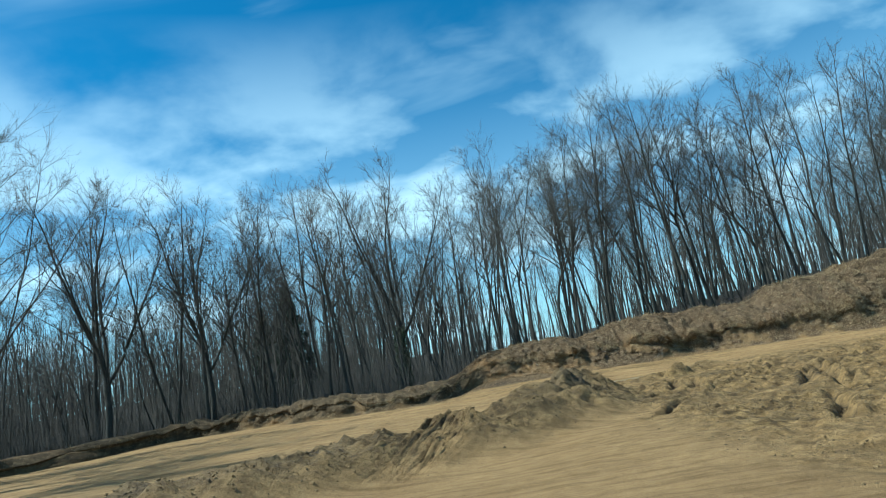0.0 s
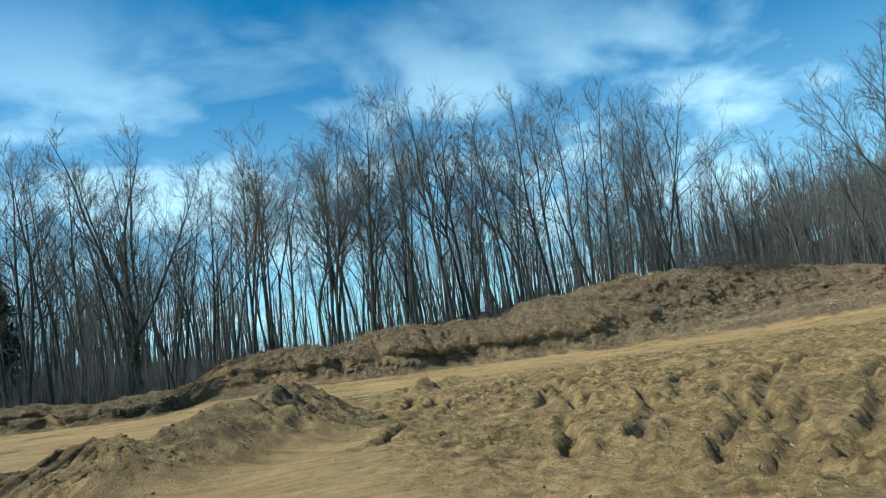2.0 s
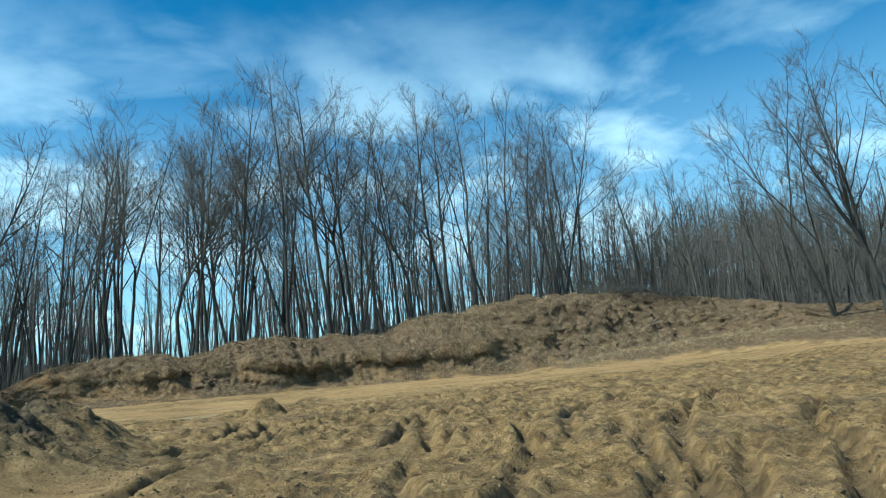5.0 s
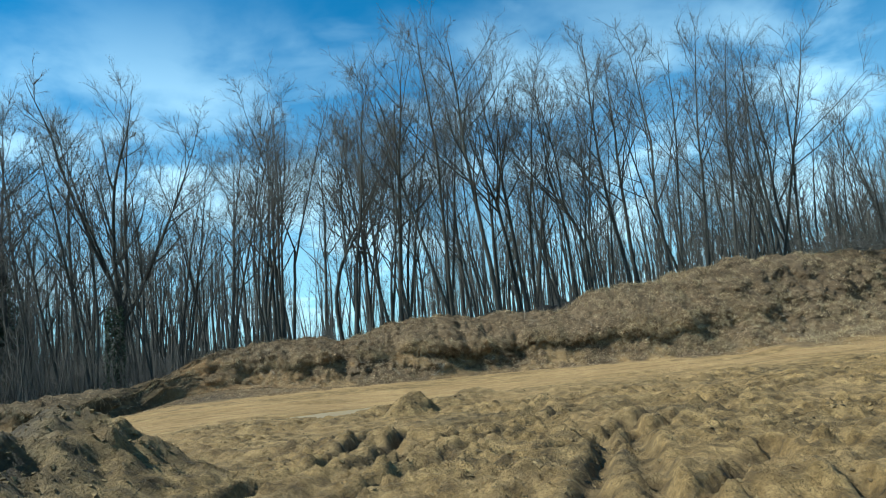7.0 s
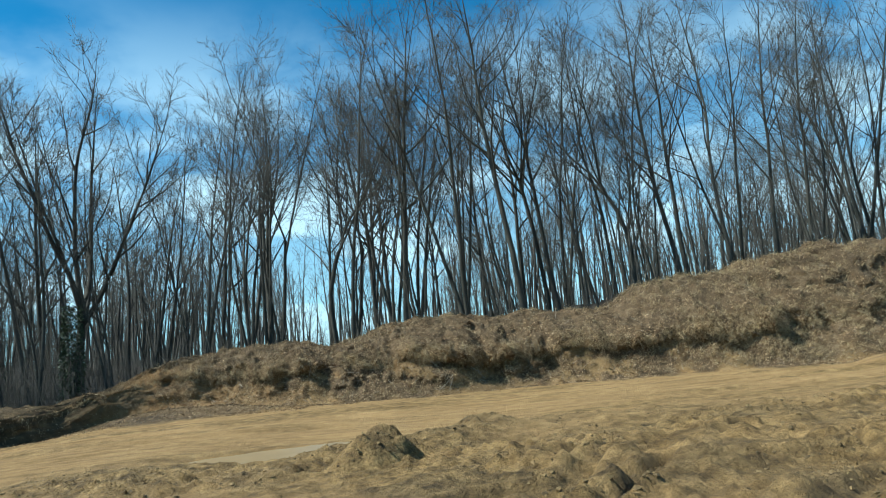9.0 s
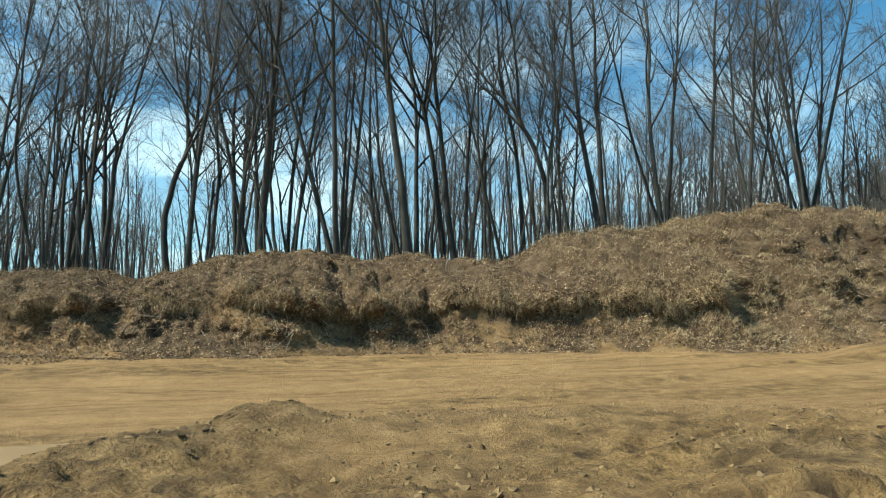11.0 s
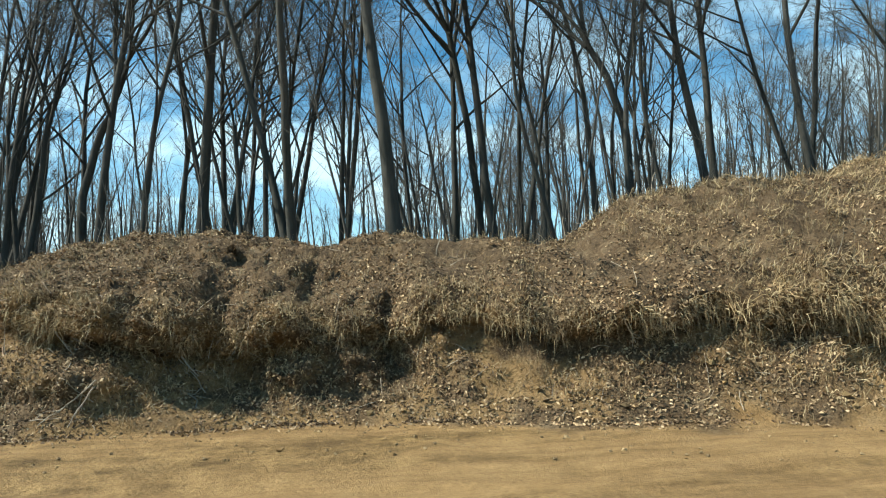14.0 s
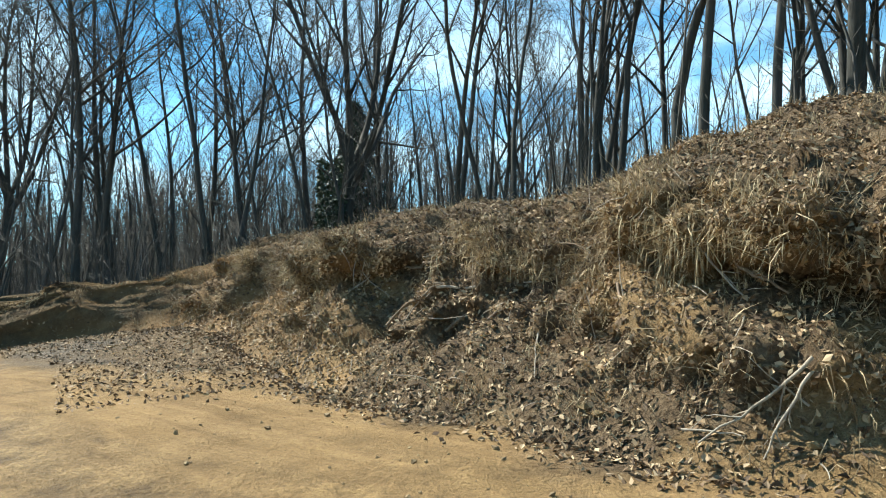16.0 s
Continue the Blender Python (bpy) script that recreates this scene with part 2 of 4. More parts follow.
def vnoise(x, y, k=0):
    """Smooth value noise in -1 to 1, one unit per cell."""
    L = _L[k % 6]
    xi, yi = np.floor(x).astype(int), np.floor(y).astype(int)
    fx, fy = x - xi, y - yi
    fx, fy = fx * fx * (3 - 2 * fx), fy * fy * (3 - 2 * fy)
    a, b = L[xi % 256, yi % 256], L[(xi + 1) % 256, yi % 256]
    c, d = L[xi % 256, (yi + 1) % 256], L[(xi + 1) % 256, (yi + 1) % 256]
    return 2 * ((a * (1 - fx) + b * fx) * (1 - fy) + (c * (1 - fx) + d * fx) * fy) - 1


def fbm(x, y, octaves=4, k=0, gain=0.5):
    s, amp = 0, 1.0
    for i in range(octaves):
        s = s + amp * vnoise(x * 2 ** i + 17.3 * i, y * 2 ** i + 5.1 * i, k + i)
        amp *= gain
    return s


def step(a, b, x):
    t = np.clip((x - a) / (b - a), 0, 1)
    return t * t * (3 - 2 * t)


def ridge(x, y, pts):
    """Height of a bank of spoil along a line of (x, y, height, half width)."""
    h = np.zeros_like(x)
    for (x0, y0, h0, w0), (x1, y1, h1, w1) in zip(pts, pts[1:]):
        dx, dy = x1 - x0, y1 - y0
        t = np.clip(((x - x0) * dx + (y - y0) * dy) / (dx * dx + dy * dy), 0, 1)
        d = np.hypot(x - x0 - t * dx, y - y0 - t * dy)
        hh, ww = h0 + t * (h1 - h0), w0 + t * (w1 - w0)
        q = np.clip(1 - d / (1.9 * ww), 0, 1)
        h = np.maximum(h, hh * q * q * (3 - 2 * q) ** 1.0)
    return h


BERM = [(-10, 12.5, 0.4, 1.3), (-5, 15.3, 0.85, 1.5), (0, 19.2, 1.0, 1.6), (3.2, 21.6, 1.05, 1.6), (5.4, 23.8, 1.2, 1.6), (6.3, 26.6, 1.2, 1.5)]
HUMP = [(12.25, 35.3, 0.50, 0.42), (12.65, 35.8, 0.68, 0.40)]
POOLS = [(10.6, 38.7, 2.0, 0.75, 0.035)]
SPOIL = [(10.5, 36.5, 0.05, 0.6), (12.8, 38.0, 0.14, 0.8), (15.1, 39.7, 0.28, 0.9), (17.0, 39.7, 0.18, 0.9), (20, 39.0, 0.10, 0.9), (24, 37.5, 0.08, 0.9)]
SPUR = [(32, 45.6, 0.3, 1.4), (36, 46.9, 0.5, 1.4), (41, 47.0, 0.8, 1.5), (48, 46.2, 1.1, 1.8), (56, 42.6, 1.2, 2.2)]


# wheel ruts through the mud, as lines on the plan
TRACKS = [
    [(13.5, 21.5), (14.8, 22.8), (16.8, 24.9)], [(16.5, 22.6), (18.3, 24.1), (20.8, 26.0), (23.8, 28.0)], [(16.0, 20.4), (17.2, 22.2), (18.3, 24.1)], [(16.3, 19.1), (17.3, 20.4), (18.4, 21.9)],
    [(16.8, 19.2), (18.7, 20.8), (20.8, 22.2)], [(20.1, 23.6), (22.6, 24.9)], [(12.9, 22.2), (15.4, 28.3)], [(13.6, 22.0), (16.5, 29.5)],
    [(10.2, 15.3), (11.1, 16.9), (12.5, 20.5)], [(11.8, 15.8), (14.2, 18.9), (16.1, 22.4)], [(11.8, 13.2), (15.1, 16.7), (16.9, 19.5)], [(11.8, 12.0), (14.5, 14.6), (17.5, 17.2)],
    [(7.0, 19.7), (9.3, 22.9), (11.7, 26.5)], [(13.1, 12.1), (16.0, 14.3), (18.6, 16.4)], [(15.4, 33.8), (17.4, 34.5), (19.0, 34.7)], [(19.7, 33.0), (18.3, 28.0)],
    [(10.5, 26.0), (13.0, 30.0), (16.0, 33.5)], [(11.3, 25.6), (13.8, 29.6), (16.8, 33.0)], [(14.0, 27.0), (18.0, 30.5), (23.0, 33.0)], [(14.6, 26.4), (18.6, 29.9), (23.5, 32.4)],
    [(12.0, 31.5), (15.0, 32.2), (19.0, 32.0)], [(17.0, 26.0), (21.0, 27.5), (25.5, 28.2)], [(8.4, 24.5), (10.2, 28.0), (11.2, 32.0)], [(9.2, 24.2), (11.0, 27.7), (12.0, 31.7)],
    [(13.8, 14.2), (17.0, 18.4), (21.0, 22.6)], [(17.5, 15.5), (20.5, 18.5), (24.5, 21.5)], [(19.0, 20.5), (22.0, 23.5), (25.5, 25.5)],
]


def ruts(x, y):
    """Depth of the ruts, with the mud squeezed up beside them."""
    out = np.zeros(np.shape(x))
    on = (x > 4) & (x < 26) & (y > 10) & (y < 37)
    if not on.any():
        return out
    x, y = x[on], y[on]
    wx, wy = x + 0.14 * fbm(x * 0.9, y * 0.9, 3, 5), y + 0.14 * fbm(x * 0.9 + 30, y * 0.9, 3, 2)
    far = np.full_like(x, 9.0)
    for line in TRACKS:
        for (x0, y0), (x1, y1) in zip(line, line[1:]):
            dx, dy = x1 - x0, y1 - y0
            t = np.clip(((wx - x0) * dx + (wy - y0) * dy) / (dx * dx + dy * dy), 0, 1)
            far = np.minimum(far, np.hypot(wx - x0 - t * dx, wy - y0 - t * dy))
    wear = np.clip(0.9 + 0.45 * fbm(x * 0.5, y * 0.5, 2, 1), 0.45, 1.2)
    out[on] = wear * (0.075 * np.exp(-((far - 0.33) / 0.11) ** 2) - 0.20 * np.exp(-(far / 0.17) ** 4))
    return out


def churn_of(x, y):
    """How churned the mud is at a place, 0 to 1."""
    c = step(6.5, 9.5, x + 0.10 * (y - 14)) * (1 - step(36.5, 39.3, y + 0.9 * vnoise(x * 0.4, y * 0.4, 3))) * step(-4, 6, y)
    return c


def lie(x, y):
    """Height of the open ground."""
    z = 0.05 + 0.10 * fbm(x * 0.12, y * 0.12, 3, 1)
    z = z + 0.9 * (1 - step(-2, 9, y)) * step(-16, -2, x) * (1 - step(7, 22, x))
    z = z + 0.35 * step(28, 52, x) * step(10, 40, y)
    z = z + 0.20 * step(40, 53, y) * step(-10, 5, x)
    # an apron of slumped soil before the end of the cut
    z = z + 0.32 * step(50.8, 54, y) * step(0.5, 2, x) * (1 - step(8, 11, x))
    rough = fbm(x * 0.9, y * 0.9, 5, 2, 0.6)
    berm = ridge(x, y, BERM)
    heap = ridge(x, y, SPOIL)
    z = z + berm * (1 + 0.22 * rough) + ridge(x, y, HUMP) * (1 + 0.12 * rough) + heap * (1 + 0.5 * fbm(x * 0.8, y * 0.8, 4, 4, 0.6))
    z = z + ridge(x, y, SPUR) * (1 + 0.15 * rough)
    z = z + np.clip(berm * 1.4, 0, 1) * 0.06 * fbm(x * 3.1, y * 3.1, 3, 1, 0.6)
    c = churn_of(x, y)
    # smooth wet mud broken by ruts, low scarps and patches of lumps
    rugged = step(-0.25, 0.25, fbm(x * 0.4, y * 0.4, 3, 4))
    along_y, across = 0.62 * x + 0.78 * y, 0.78 * x - 0.62 * y + 0.5 * fbm(x * 0.25, y * 0.25, 2, 1)
    furrow = np.tanh(3 * fbm(across * 1.15, along_y * 0.20, 4, 1, 0.6))
    lump = np.abs(fbm(x * 1.2 + 0.4 * np.sin(y * 0.7), y * 1.0, 4, 1, 0.6)) - 0.3
    crumb = np.abs(fbm(x * 3.1, y * 3.1, 3, 0, 0.6)) - 0.3
    scarp = np.tanh(9 * (fbm(x * 0.5, y * 0.62, 5, 3, 0.62) - 0.15))
    z = z + c * (0.08 * fbm(x * 0.35, y * 0.35, 3, 3) + 0.05 * scarp + 0.035 * furrow + rugged * (0.075 * lump + 0.085 * crumb) + 0.035 * crumb)
    z = z + np.maximum(c, 0.35) * ruts(x, y)
    heaped = np.clip(2.5 * heap + 1.2 * berm + 3 * ridge(x, y, HUMP), 0, 1)
    z = z + heaped * (0.09 * lump + 0.09 * crumb)
    z = z + 0.025 * fbm(x * 1.3, y * 1.3, 4, 5) * (1 - c)
    # wheel tracks along the lane in front of the cut
    mid = 44.2 + 0.02 * (x - 15)
    lane = np.exp(-((y - mid) / 3.4) ** 2)
    z = z + 0.02 * fbm(x * 0.5, y * 2.2, 4, 0, 0.6) * lane - 0.06 * lane * np.clip(np.sin((y + 0.05 * x) * 2.6 + 0.7 * fbm(x * 0.2, y * 0.2, 2)), 0, 1) + 0.012 * lane * fbm(x * 0.8, y * 5, 3, 2)
    for px, py, a, b, level in POOLS:
        q = np.hypot((x - px) / a, (y - py) / b) + 0.18 * fbm(x * 0.9, y * 0.9, 3, 3)
        w = 1 - step(0.75, 1.5, q)
        z = z * (1 - w) + (level - 0.07) * w
    return z


def hill(x, y):
    """The wooded hills behind."""
    swell = 1 + 0.35 * fbm(x * 0.03, y * 0.03, 3, 2)
    return 13 * swell * step(54, 132, x) * step(35, 105, y) * step(-14, 12, x + 8 - y) + 3.5 * step(34, 62, x) * step(72, 112, y) + 4.0 * swell * step(66, 125, y) * (1 - step(-8, 8, x))


PROFILE_V = np.array([0.0, 0.07, 0.13, 0.18, 0.225, 0.275, 0.19, 0.175, 0.25, 0.42, 0.62, 0.84, 1.0])
PROFILE_Z = np.array([0.0, 0.10, 0.22, 0.33, 0.43, 0.52, 0.57, 0.63, 0.70, 0.79, 0.89, 0.97, 1.0])
PLAIN_V = np.array([0.0, 0.08, 0.17, 0.25, 0.32, 0.38, 0.44, 0.50, 0.57, 0.67, 0.79, 0.90, 1.0])


def ground_at(x, v):
    """The sheet's point for a column x and a way v past the cut's foot line."""
    yf = FOOT(x) + 0.45 * fbm(x * 0.25, x * 0 + 3.3, 3, 1)
    d, hc = DEPTH(x), CREST(x) + 0.12 * fbm(x * 0.45, x * 0 + 9.1, 4, 2)
    s = np.clip(v / d, 0, 1)
    lip = np.clip(LIP(x) * (1.0 + 0.8 * (1 - step(19, 22, x) * 0.75) * fbm(x * 0.45, x * 0 + 1.7, 4, 3, 0.6)), 0, 1.3)
    i = np.linspace(0, 1, len(PROFILE_V))
    pv = lip * np.interp(s, i, PROFILE_V) + (1 - lip) * np.interp(s, i, PLAIN_V)
    # the lip rides up and down along the cut
    pz = np.interp(s, i, PROFILE_Z)
    y = yf + np.where(v < 0, v, pv * d + np.maximum(v - d, 0))
    base = lie(x, yf - 0.3)
    shelf = np.clip((1.72 + 0.22 * fbm(x * 0.3, x * 0 + 6.6, 3, 5) - base) / np.maximum(hc - base, 0.3), 0.3, 0.62)
    pz = np.where(pz < 0.57, pz * shelf / 0.57, shelf + (pz - 0.57) * (1 - shelf) / 0.43)
    z_bank = base + (hc - base) * pz
    on = step(0, 0.22, s)
    inside = (v > 0) & (v < d)
    z = np.where(v <= 0, lie(x, np.minimum(y, yf - 0.3)), z_bank)
    bumps = 0.16 * fbm(x * 0.9, y * 0.9, 5, 4, 0.62) + (0.075 - 0.05 * step(0.55, 0.75, s)) * np.tanh(3 * fbm(x * 1.9, y * 1.9, 3, 0, 0.6)) + 0.05 * fbm(x * 4, y * 4 + z * 3, 3, 2, 0.6)
    z = z + np.where(v > 0, bumps * on, 0)
    crag = np.tanh(3 * fbm(x * 1.5, z * 2.0 + 7, 4, 1, 0.6))
    flute = 0.15 * crag + 0.22 * fbm(x * 1.1 + 0.4 * z, z * 0.8 + 4, 4, 5, 0.6) + 0.07 * fbm(x * 4.5, z * 2.5, 2, 3)
    flute = flute * (1 - 0.65 * step(19.5, 21.5, x) * (1 - step(29.5, 31, x)))
    y = y + np.where(inside, flute * on * (1 - step(0.8, 1, s)), 0)
    z = z + np.where(v > d, -(0.35 + 0.8 * (1 - step(0, 4, x))) * step(0, 3, v - d) + hill(x, y) * step(0, 10, v - d), 0)
    return y, z


def make_ground():
    xs = np.concatenate([np.linspace(-700, -80, 14), np.linspace(-75, -24, 40), np.arange(-22, 5, 0.22), np.arange(5, 30, 0.095), np.arange(30, 56, 0.22), np.linspace(58, 100, 30), np.linspace(110, 800, 16)])
    vs = np.concatenate([np.linspace(-600, -70, 10), np.linspace(-65, -50, 16), np.arange(-48, -44, 0.25), np.arange(-44, -12, 0.115), np.arange(-12, 0, 0.15), np.arange(0, 7, 0.075), np.arange(7, 14, 0.4), np.arange(14, 60, 2.0), np.linspace(65, 900, 20)])
    X, V = np.meshgrid(xs, vs)
    Y, Z = ground_at(X, V)
    n, k = X.shape
    co = np.stack([X, Y, Z], -1).reshape(-1, 3)
    idx = np.arange(n * k).reshape(n, k)
    quads = np.stack([idx[:-1, :-1], idx[:-1, 1:], idx[1:, 1:], idx[1:, :-1]], -1).reshape(-1, 4)
    me = bpy.data.meshes.new("ground")
    me.vertices.add(len(co)); me.vertices.foreach_set("co", co.ravel())
    me.loops.add(quads.size); me.loops.foreach_set("vertex_index", quads.ravel())
    me.polygons.add(len(quads)); me.polygons.foreach_set("loop_start", np.arange(0, quads.size, 4))
    me.polygons.foreach_set("use_smooth", np.ones(len(quads), bool))
    me.update()
    d = DEPTH(X)
    s = V / d
    mud = np.clip(churn_of(X, Y) * 0.9 + 0.9 * np.clip(ridge(X, Y, BERM) * 1.5 + 3 * ridge(X, Y, HUMP) + 4 * ridge(X, Y, SPOIL), 0, 1), 0, 1) * (V < 0)
    mud = np.clip(mud + 0.3 * fbm(X * 0.5, Y * 0.5, 3, 2) * (V < -1), 0, 1)
    # behind the crest this channel picks the shade-darkened floor of the wood
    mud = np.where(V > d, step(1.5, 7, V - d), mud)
    mud = np.where((V < -0.5) & (Y > 36), np.clip(mud + 0.75 * np.clip(fbm(X * 0.10, Y * 0.8, 4, 0, 0.6), 0, 1), 0, 1), mud)
    lit = step(-0.10, 0.06, s + 0.10 * fbm(X * 1.1, Y * 1.1, 3, 3))
    lit = lit * (1 - 0.55 * step(0.12, 0.42, fbm(X * 0.7, Z * 1.4, 4, 1, 0.6)) * (1 - step(0.5, 0.75, s)) * (1 - 0.85 * step(24, 27.5, X)))
    spur = step(0.12, 0.40, ridge(X, Y, SPUR) + 0.12 * fbm(X * 0.8, Y * 0.8, 3, 1)) * (V < 0)
    lit = np.maximum(lit, 0.92 * spur)
    mud = mud * (1 - spur)
    lit = np.maximum(lit, 0.85 * step(50.5, 51.6, Y + 0.5 * fbm(X * 0.8, Y * 0.8, 3, 1)) * (V < 0) * step(0.8, 2.4, X) * (1 - step(8.5, 10.5, X)))
    clay = np.clip(step(0.30, 0.42, s) * (1 - step(0.46, 0.56, s)) * LIP(X) + (V > 0) * 0.55 * step(0.1, 0.5, fbm(X * 0.6, Z, 3, 4)) * (1 - 0.7 * step(24, 27.5, X)), 0, 1)
    # a pale washed patch under the ledge, and raw orange soil where the cut turns back
    pale = np.exp(-((X - 27.4) / 0.35) ** 2) * np.exp(-((s - 0.20) / 0.16) ** 2)
    raw = step(0.5, 2, X) * (1 - step(4, 6, X)) * (s > 0) * (1 - step(0.7, 1, s)) * np.clip(0.6 + fbm(X * 0.8, Z * 1.5, 3, 2), 0, 1)
    lit = lit * (1 - np.clip(pale * 1.3, 0, 1)) * (1 - 0.8 * raw)
    clay = np.clip(clay * (1 - pale) + raw, 0, 1)
    # darker soil on the heaps; on berm and left cut it paints in shade
    top = np.clip(0.62 * ridge(X, Y, BERM) + 0.25 * ridge(X, Y, HUMP) + 1.6 * ridge(X, Y, SPOIL), 0, 0.75) * (V < 0)
    top = np.maximum(top, (1 - step(-1, 4, X)) * np.clip(0.9 * step(-0.3, 0.02, s) * (1 - step(0.9, 1.1, s)), 0, 1))
    # darker soil in the ruts and in patches of the churned mud
    dark_mud = np.clip(-4 * ruts(X, Y), 0, 0.6) + 0.35 * churn_of(X, Y) * step(0.10, 0.5, fbm(X * 0.55 + 9, Y * 0.55, 4, 2, 0.6))
    top = np.maximum(top, np.where(V < 0, np.clip(dark_mud, 0, 0.55), 0))
    top = np.clip(top * (0.8 + 0.5 * fbm(X * 0.7, Y * 0.7, 3, 1)), 0, 1)
    dark = me.color_attributes.new("soil_and_shade", "FLOAT_COLOR", "POINT")
    dark.data.foreach_set("color", np.stack([top, top, top, np.ones_like(top)], -1).ravel())
    col = me.color_attributes.new("soil", "FLOAT_COLOR", "POINT")
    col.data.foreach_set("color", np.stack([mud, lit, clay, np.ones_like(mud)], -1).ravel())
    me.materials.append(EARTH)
    return tagged(new("ground", me), "tan sandy earth with churned mud, spoil banks and an eroded cut bank", "ground", kind="structure")


make_ground()


_GX = np.arange(-60, 100, 0.4)
_GV = np.concatenate([np.linspace(-40, 0, 80), np.arange(0, 10, 0.1), np.linspace(10, 130, 120)])
_CX, _CV = np.meshgrid(_GX, _GV, indexing="ij")
_CY, _CZ = ground_at(_CX, _CV)


def ground_z(x, y):
    """Height of the sheet at a plan place (the upper surface where the lip hangs over)."""
    i = int(np.clip(round((x + 60) / 0.4), 0, len(_GX) - 1))
    yy, zz = _CY[i], _CZ[i]
    near = np.abs(yy - y) < 0.3
    if near.any() and y < FOOT(x) + DEPTH(x):
        return float(zz[near].max())
    k = np.argsort(yy)
    return float(np.interp(y, yy[k], zz[k]))


# ---- trees ----
def unit(a):
    return a / (np.linalg.norm(a, axis=-1, keepdims=True) + 1e-9)


class Tubes:
    """Gathers tapered tubes into one mesh."""

    def __init__(self):
        self.v, self.f, self.t, self.n = [], [], [], 0

    def tube(self, pts, radii, sides):
        pts = np.asarray(pts, float)
        base = self.n
        t = np.gradient(pts, axis=0)
        t /= np.linalg.norm(t, axis=1)[:, None] + 1e-9
        ref = np.where(np.abs(t[:, 2:3]) > 0.9, np.array([[1.0, 0, 0]]), np.array([[0, 0, 1.0]]))
        a = np.cross(t, ref); a /= np.linalg.norm(a, axis=1)[:, None] + 1e-9
        b = np.cross(t, a)
        ang = np.arange(sides) * 2 * math.pi / sides
        ring = pts[:, None] + np.asarray(radii)[:, None, None] * (np.cos(ang)[None, :, None] * a[:, None] + np.sin(ang)[None, :, None] * b[:, None])
        self.v.append(ring.reshape(-1, 3))
        self.n += len(pts) * sides
        n = len(pts)
        i = base + np.arange((n - 1) * sides).reshape(n - 1, sides)
        j = np.roll(i, -1, 1)
        self.f.append(np.stack([i, j, j + sides, i + sides], -1).reshape(-1, 4))

    def spikes(self, p, q, r):
        """Thin three-sided spikes from each p to its q."""
        d = unit(q - p)
        a = unit(np.cross(d, (0.3, 0.9, 0.2))) * r
        b = np.cross(d, a)
        self.v.append(np.stack([p + a, p - 0.5 * a + 0.87 * b, p - 0.5 * a - 0.87 * b, q], 1).reshape(-1, 3))
        i = self.n + 4 * np.arange(len(p))
        for x, y in ((0, 1), (1, 2), (2, 0)):
            self.t.append(np.stack([i + x, i + y, i + 3], -1))
        self.n += 4 * len(p)

    def mesh(self, name, mat):
        co, q = np.concatenate(self.v), np.concatenate(self.f)
        t = np.concatenate(self.t) if self.t else np.zeros((0, 3), int)
        me = bpy.data.meshes.new(name)
        me.vertices.add(len(co)); me.vertices.foreach_set("co", co.ravel())
        me.loops.add(q.size + t.size); me.loops.foreach_set("vertex_index", np.concatenate([q.ravel(), t.ravel()]))
        n = len(q) + len(t)
        me.polygons.add(n); me.polygons.foreach_set("loop_start", np.concatenate([np.arange(0, q.size, 4), q.size + np.arange(0, t.size, 3)]))
        me.polygons.foreach_set("use_smooth", np.ones(n, bool))
        me.update()
        me.materials.append(mat)
        return me


def wander(rs, start, way, length, n, bend, lift):
    """A crooked line that turns slowly upward."""
    pts, p, d = [np.array(start, float)], np.array(start, float), np.array(way, float)
    d /= np.linalg.norm(d)
    for _ in range(n):
        d = d + rs.normal(0, bend, 3) + np.array([0, 0, lift])
        d /= np.linalg.norm(d)
        p = p + d * length / n
        pts.append(p.copy())
    return np.array(pts), d


def along(pts, u):
    i = min(int(u), len(pts) - 2)
    w = u - i
    return pts[i] * (1 - w) + pts[i + 1] * w, pts[i + 1] - pts[i]


def wander_all(rs, start, way, length, n, bend, lift):
    """Many crooked lines at once that turn slowly upward: places (N, n + 1, 3)."""
    p, d = np.array(start, float), unit(np.array(way, float))
    pts = [p]
    for _ in range(n):
        d = unit(d + rs.normal(0, bend, d.shape) + np.array([0, 0, lift]))
        p = p + d * (np.asarray(length) / n)[:, None]
        pts.append(p)
    return np.stack(pts, 1)


def spots(pts, who, u):
    """Places and directions at the share u along the lines who."""
    k = pts.shape[1] - 1
    i = np.minimum((u * k).astype(int), k - 1)
    w = (u * k - i)[:, None]
    a, b = pts[who, i], pts[who, i + 1]
    return a * (1 - w) + b * w, unit(b - a)


def turned(rs, d, angle):
    """Directions bent away from d by an angle, each to a side of its own."""
    q = unit(np.cross(d, rs.normal(0, 1, d.shape)))
    return d * np.cos(angle)[:, None] + q * np.sin(angle)[:, None]


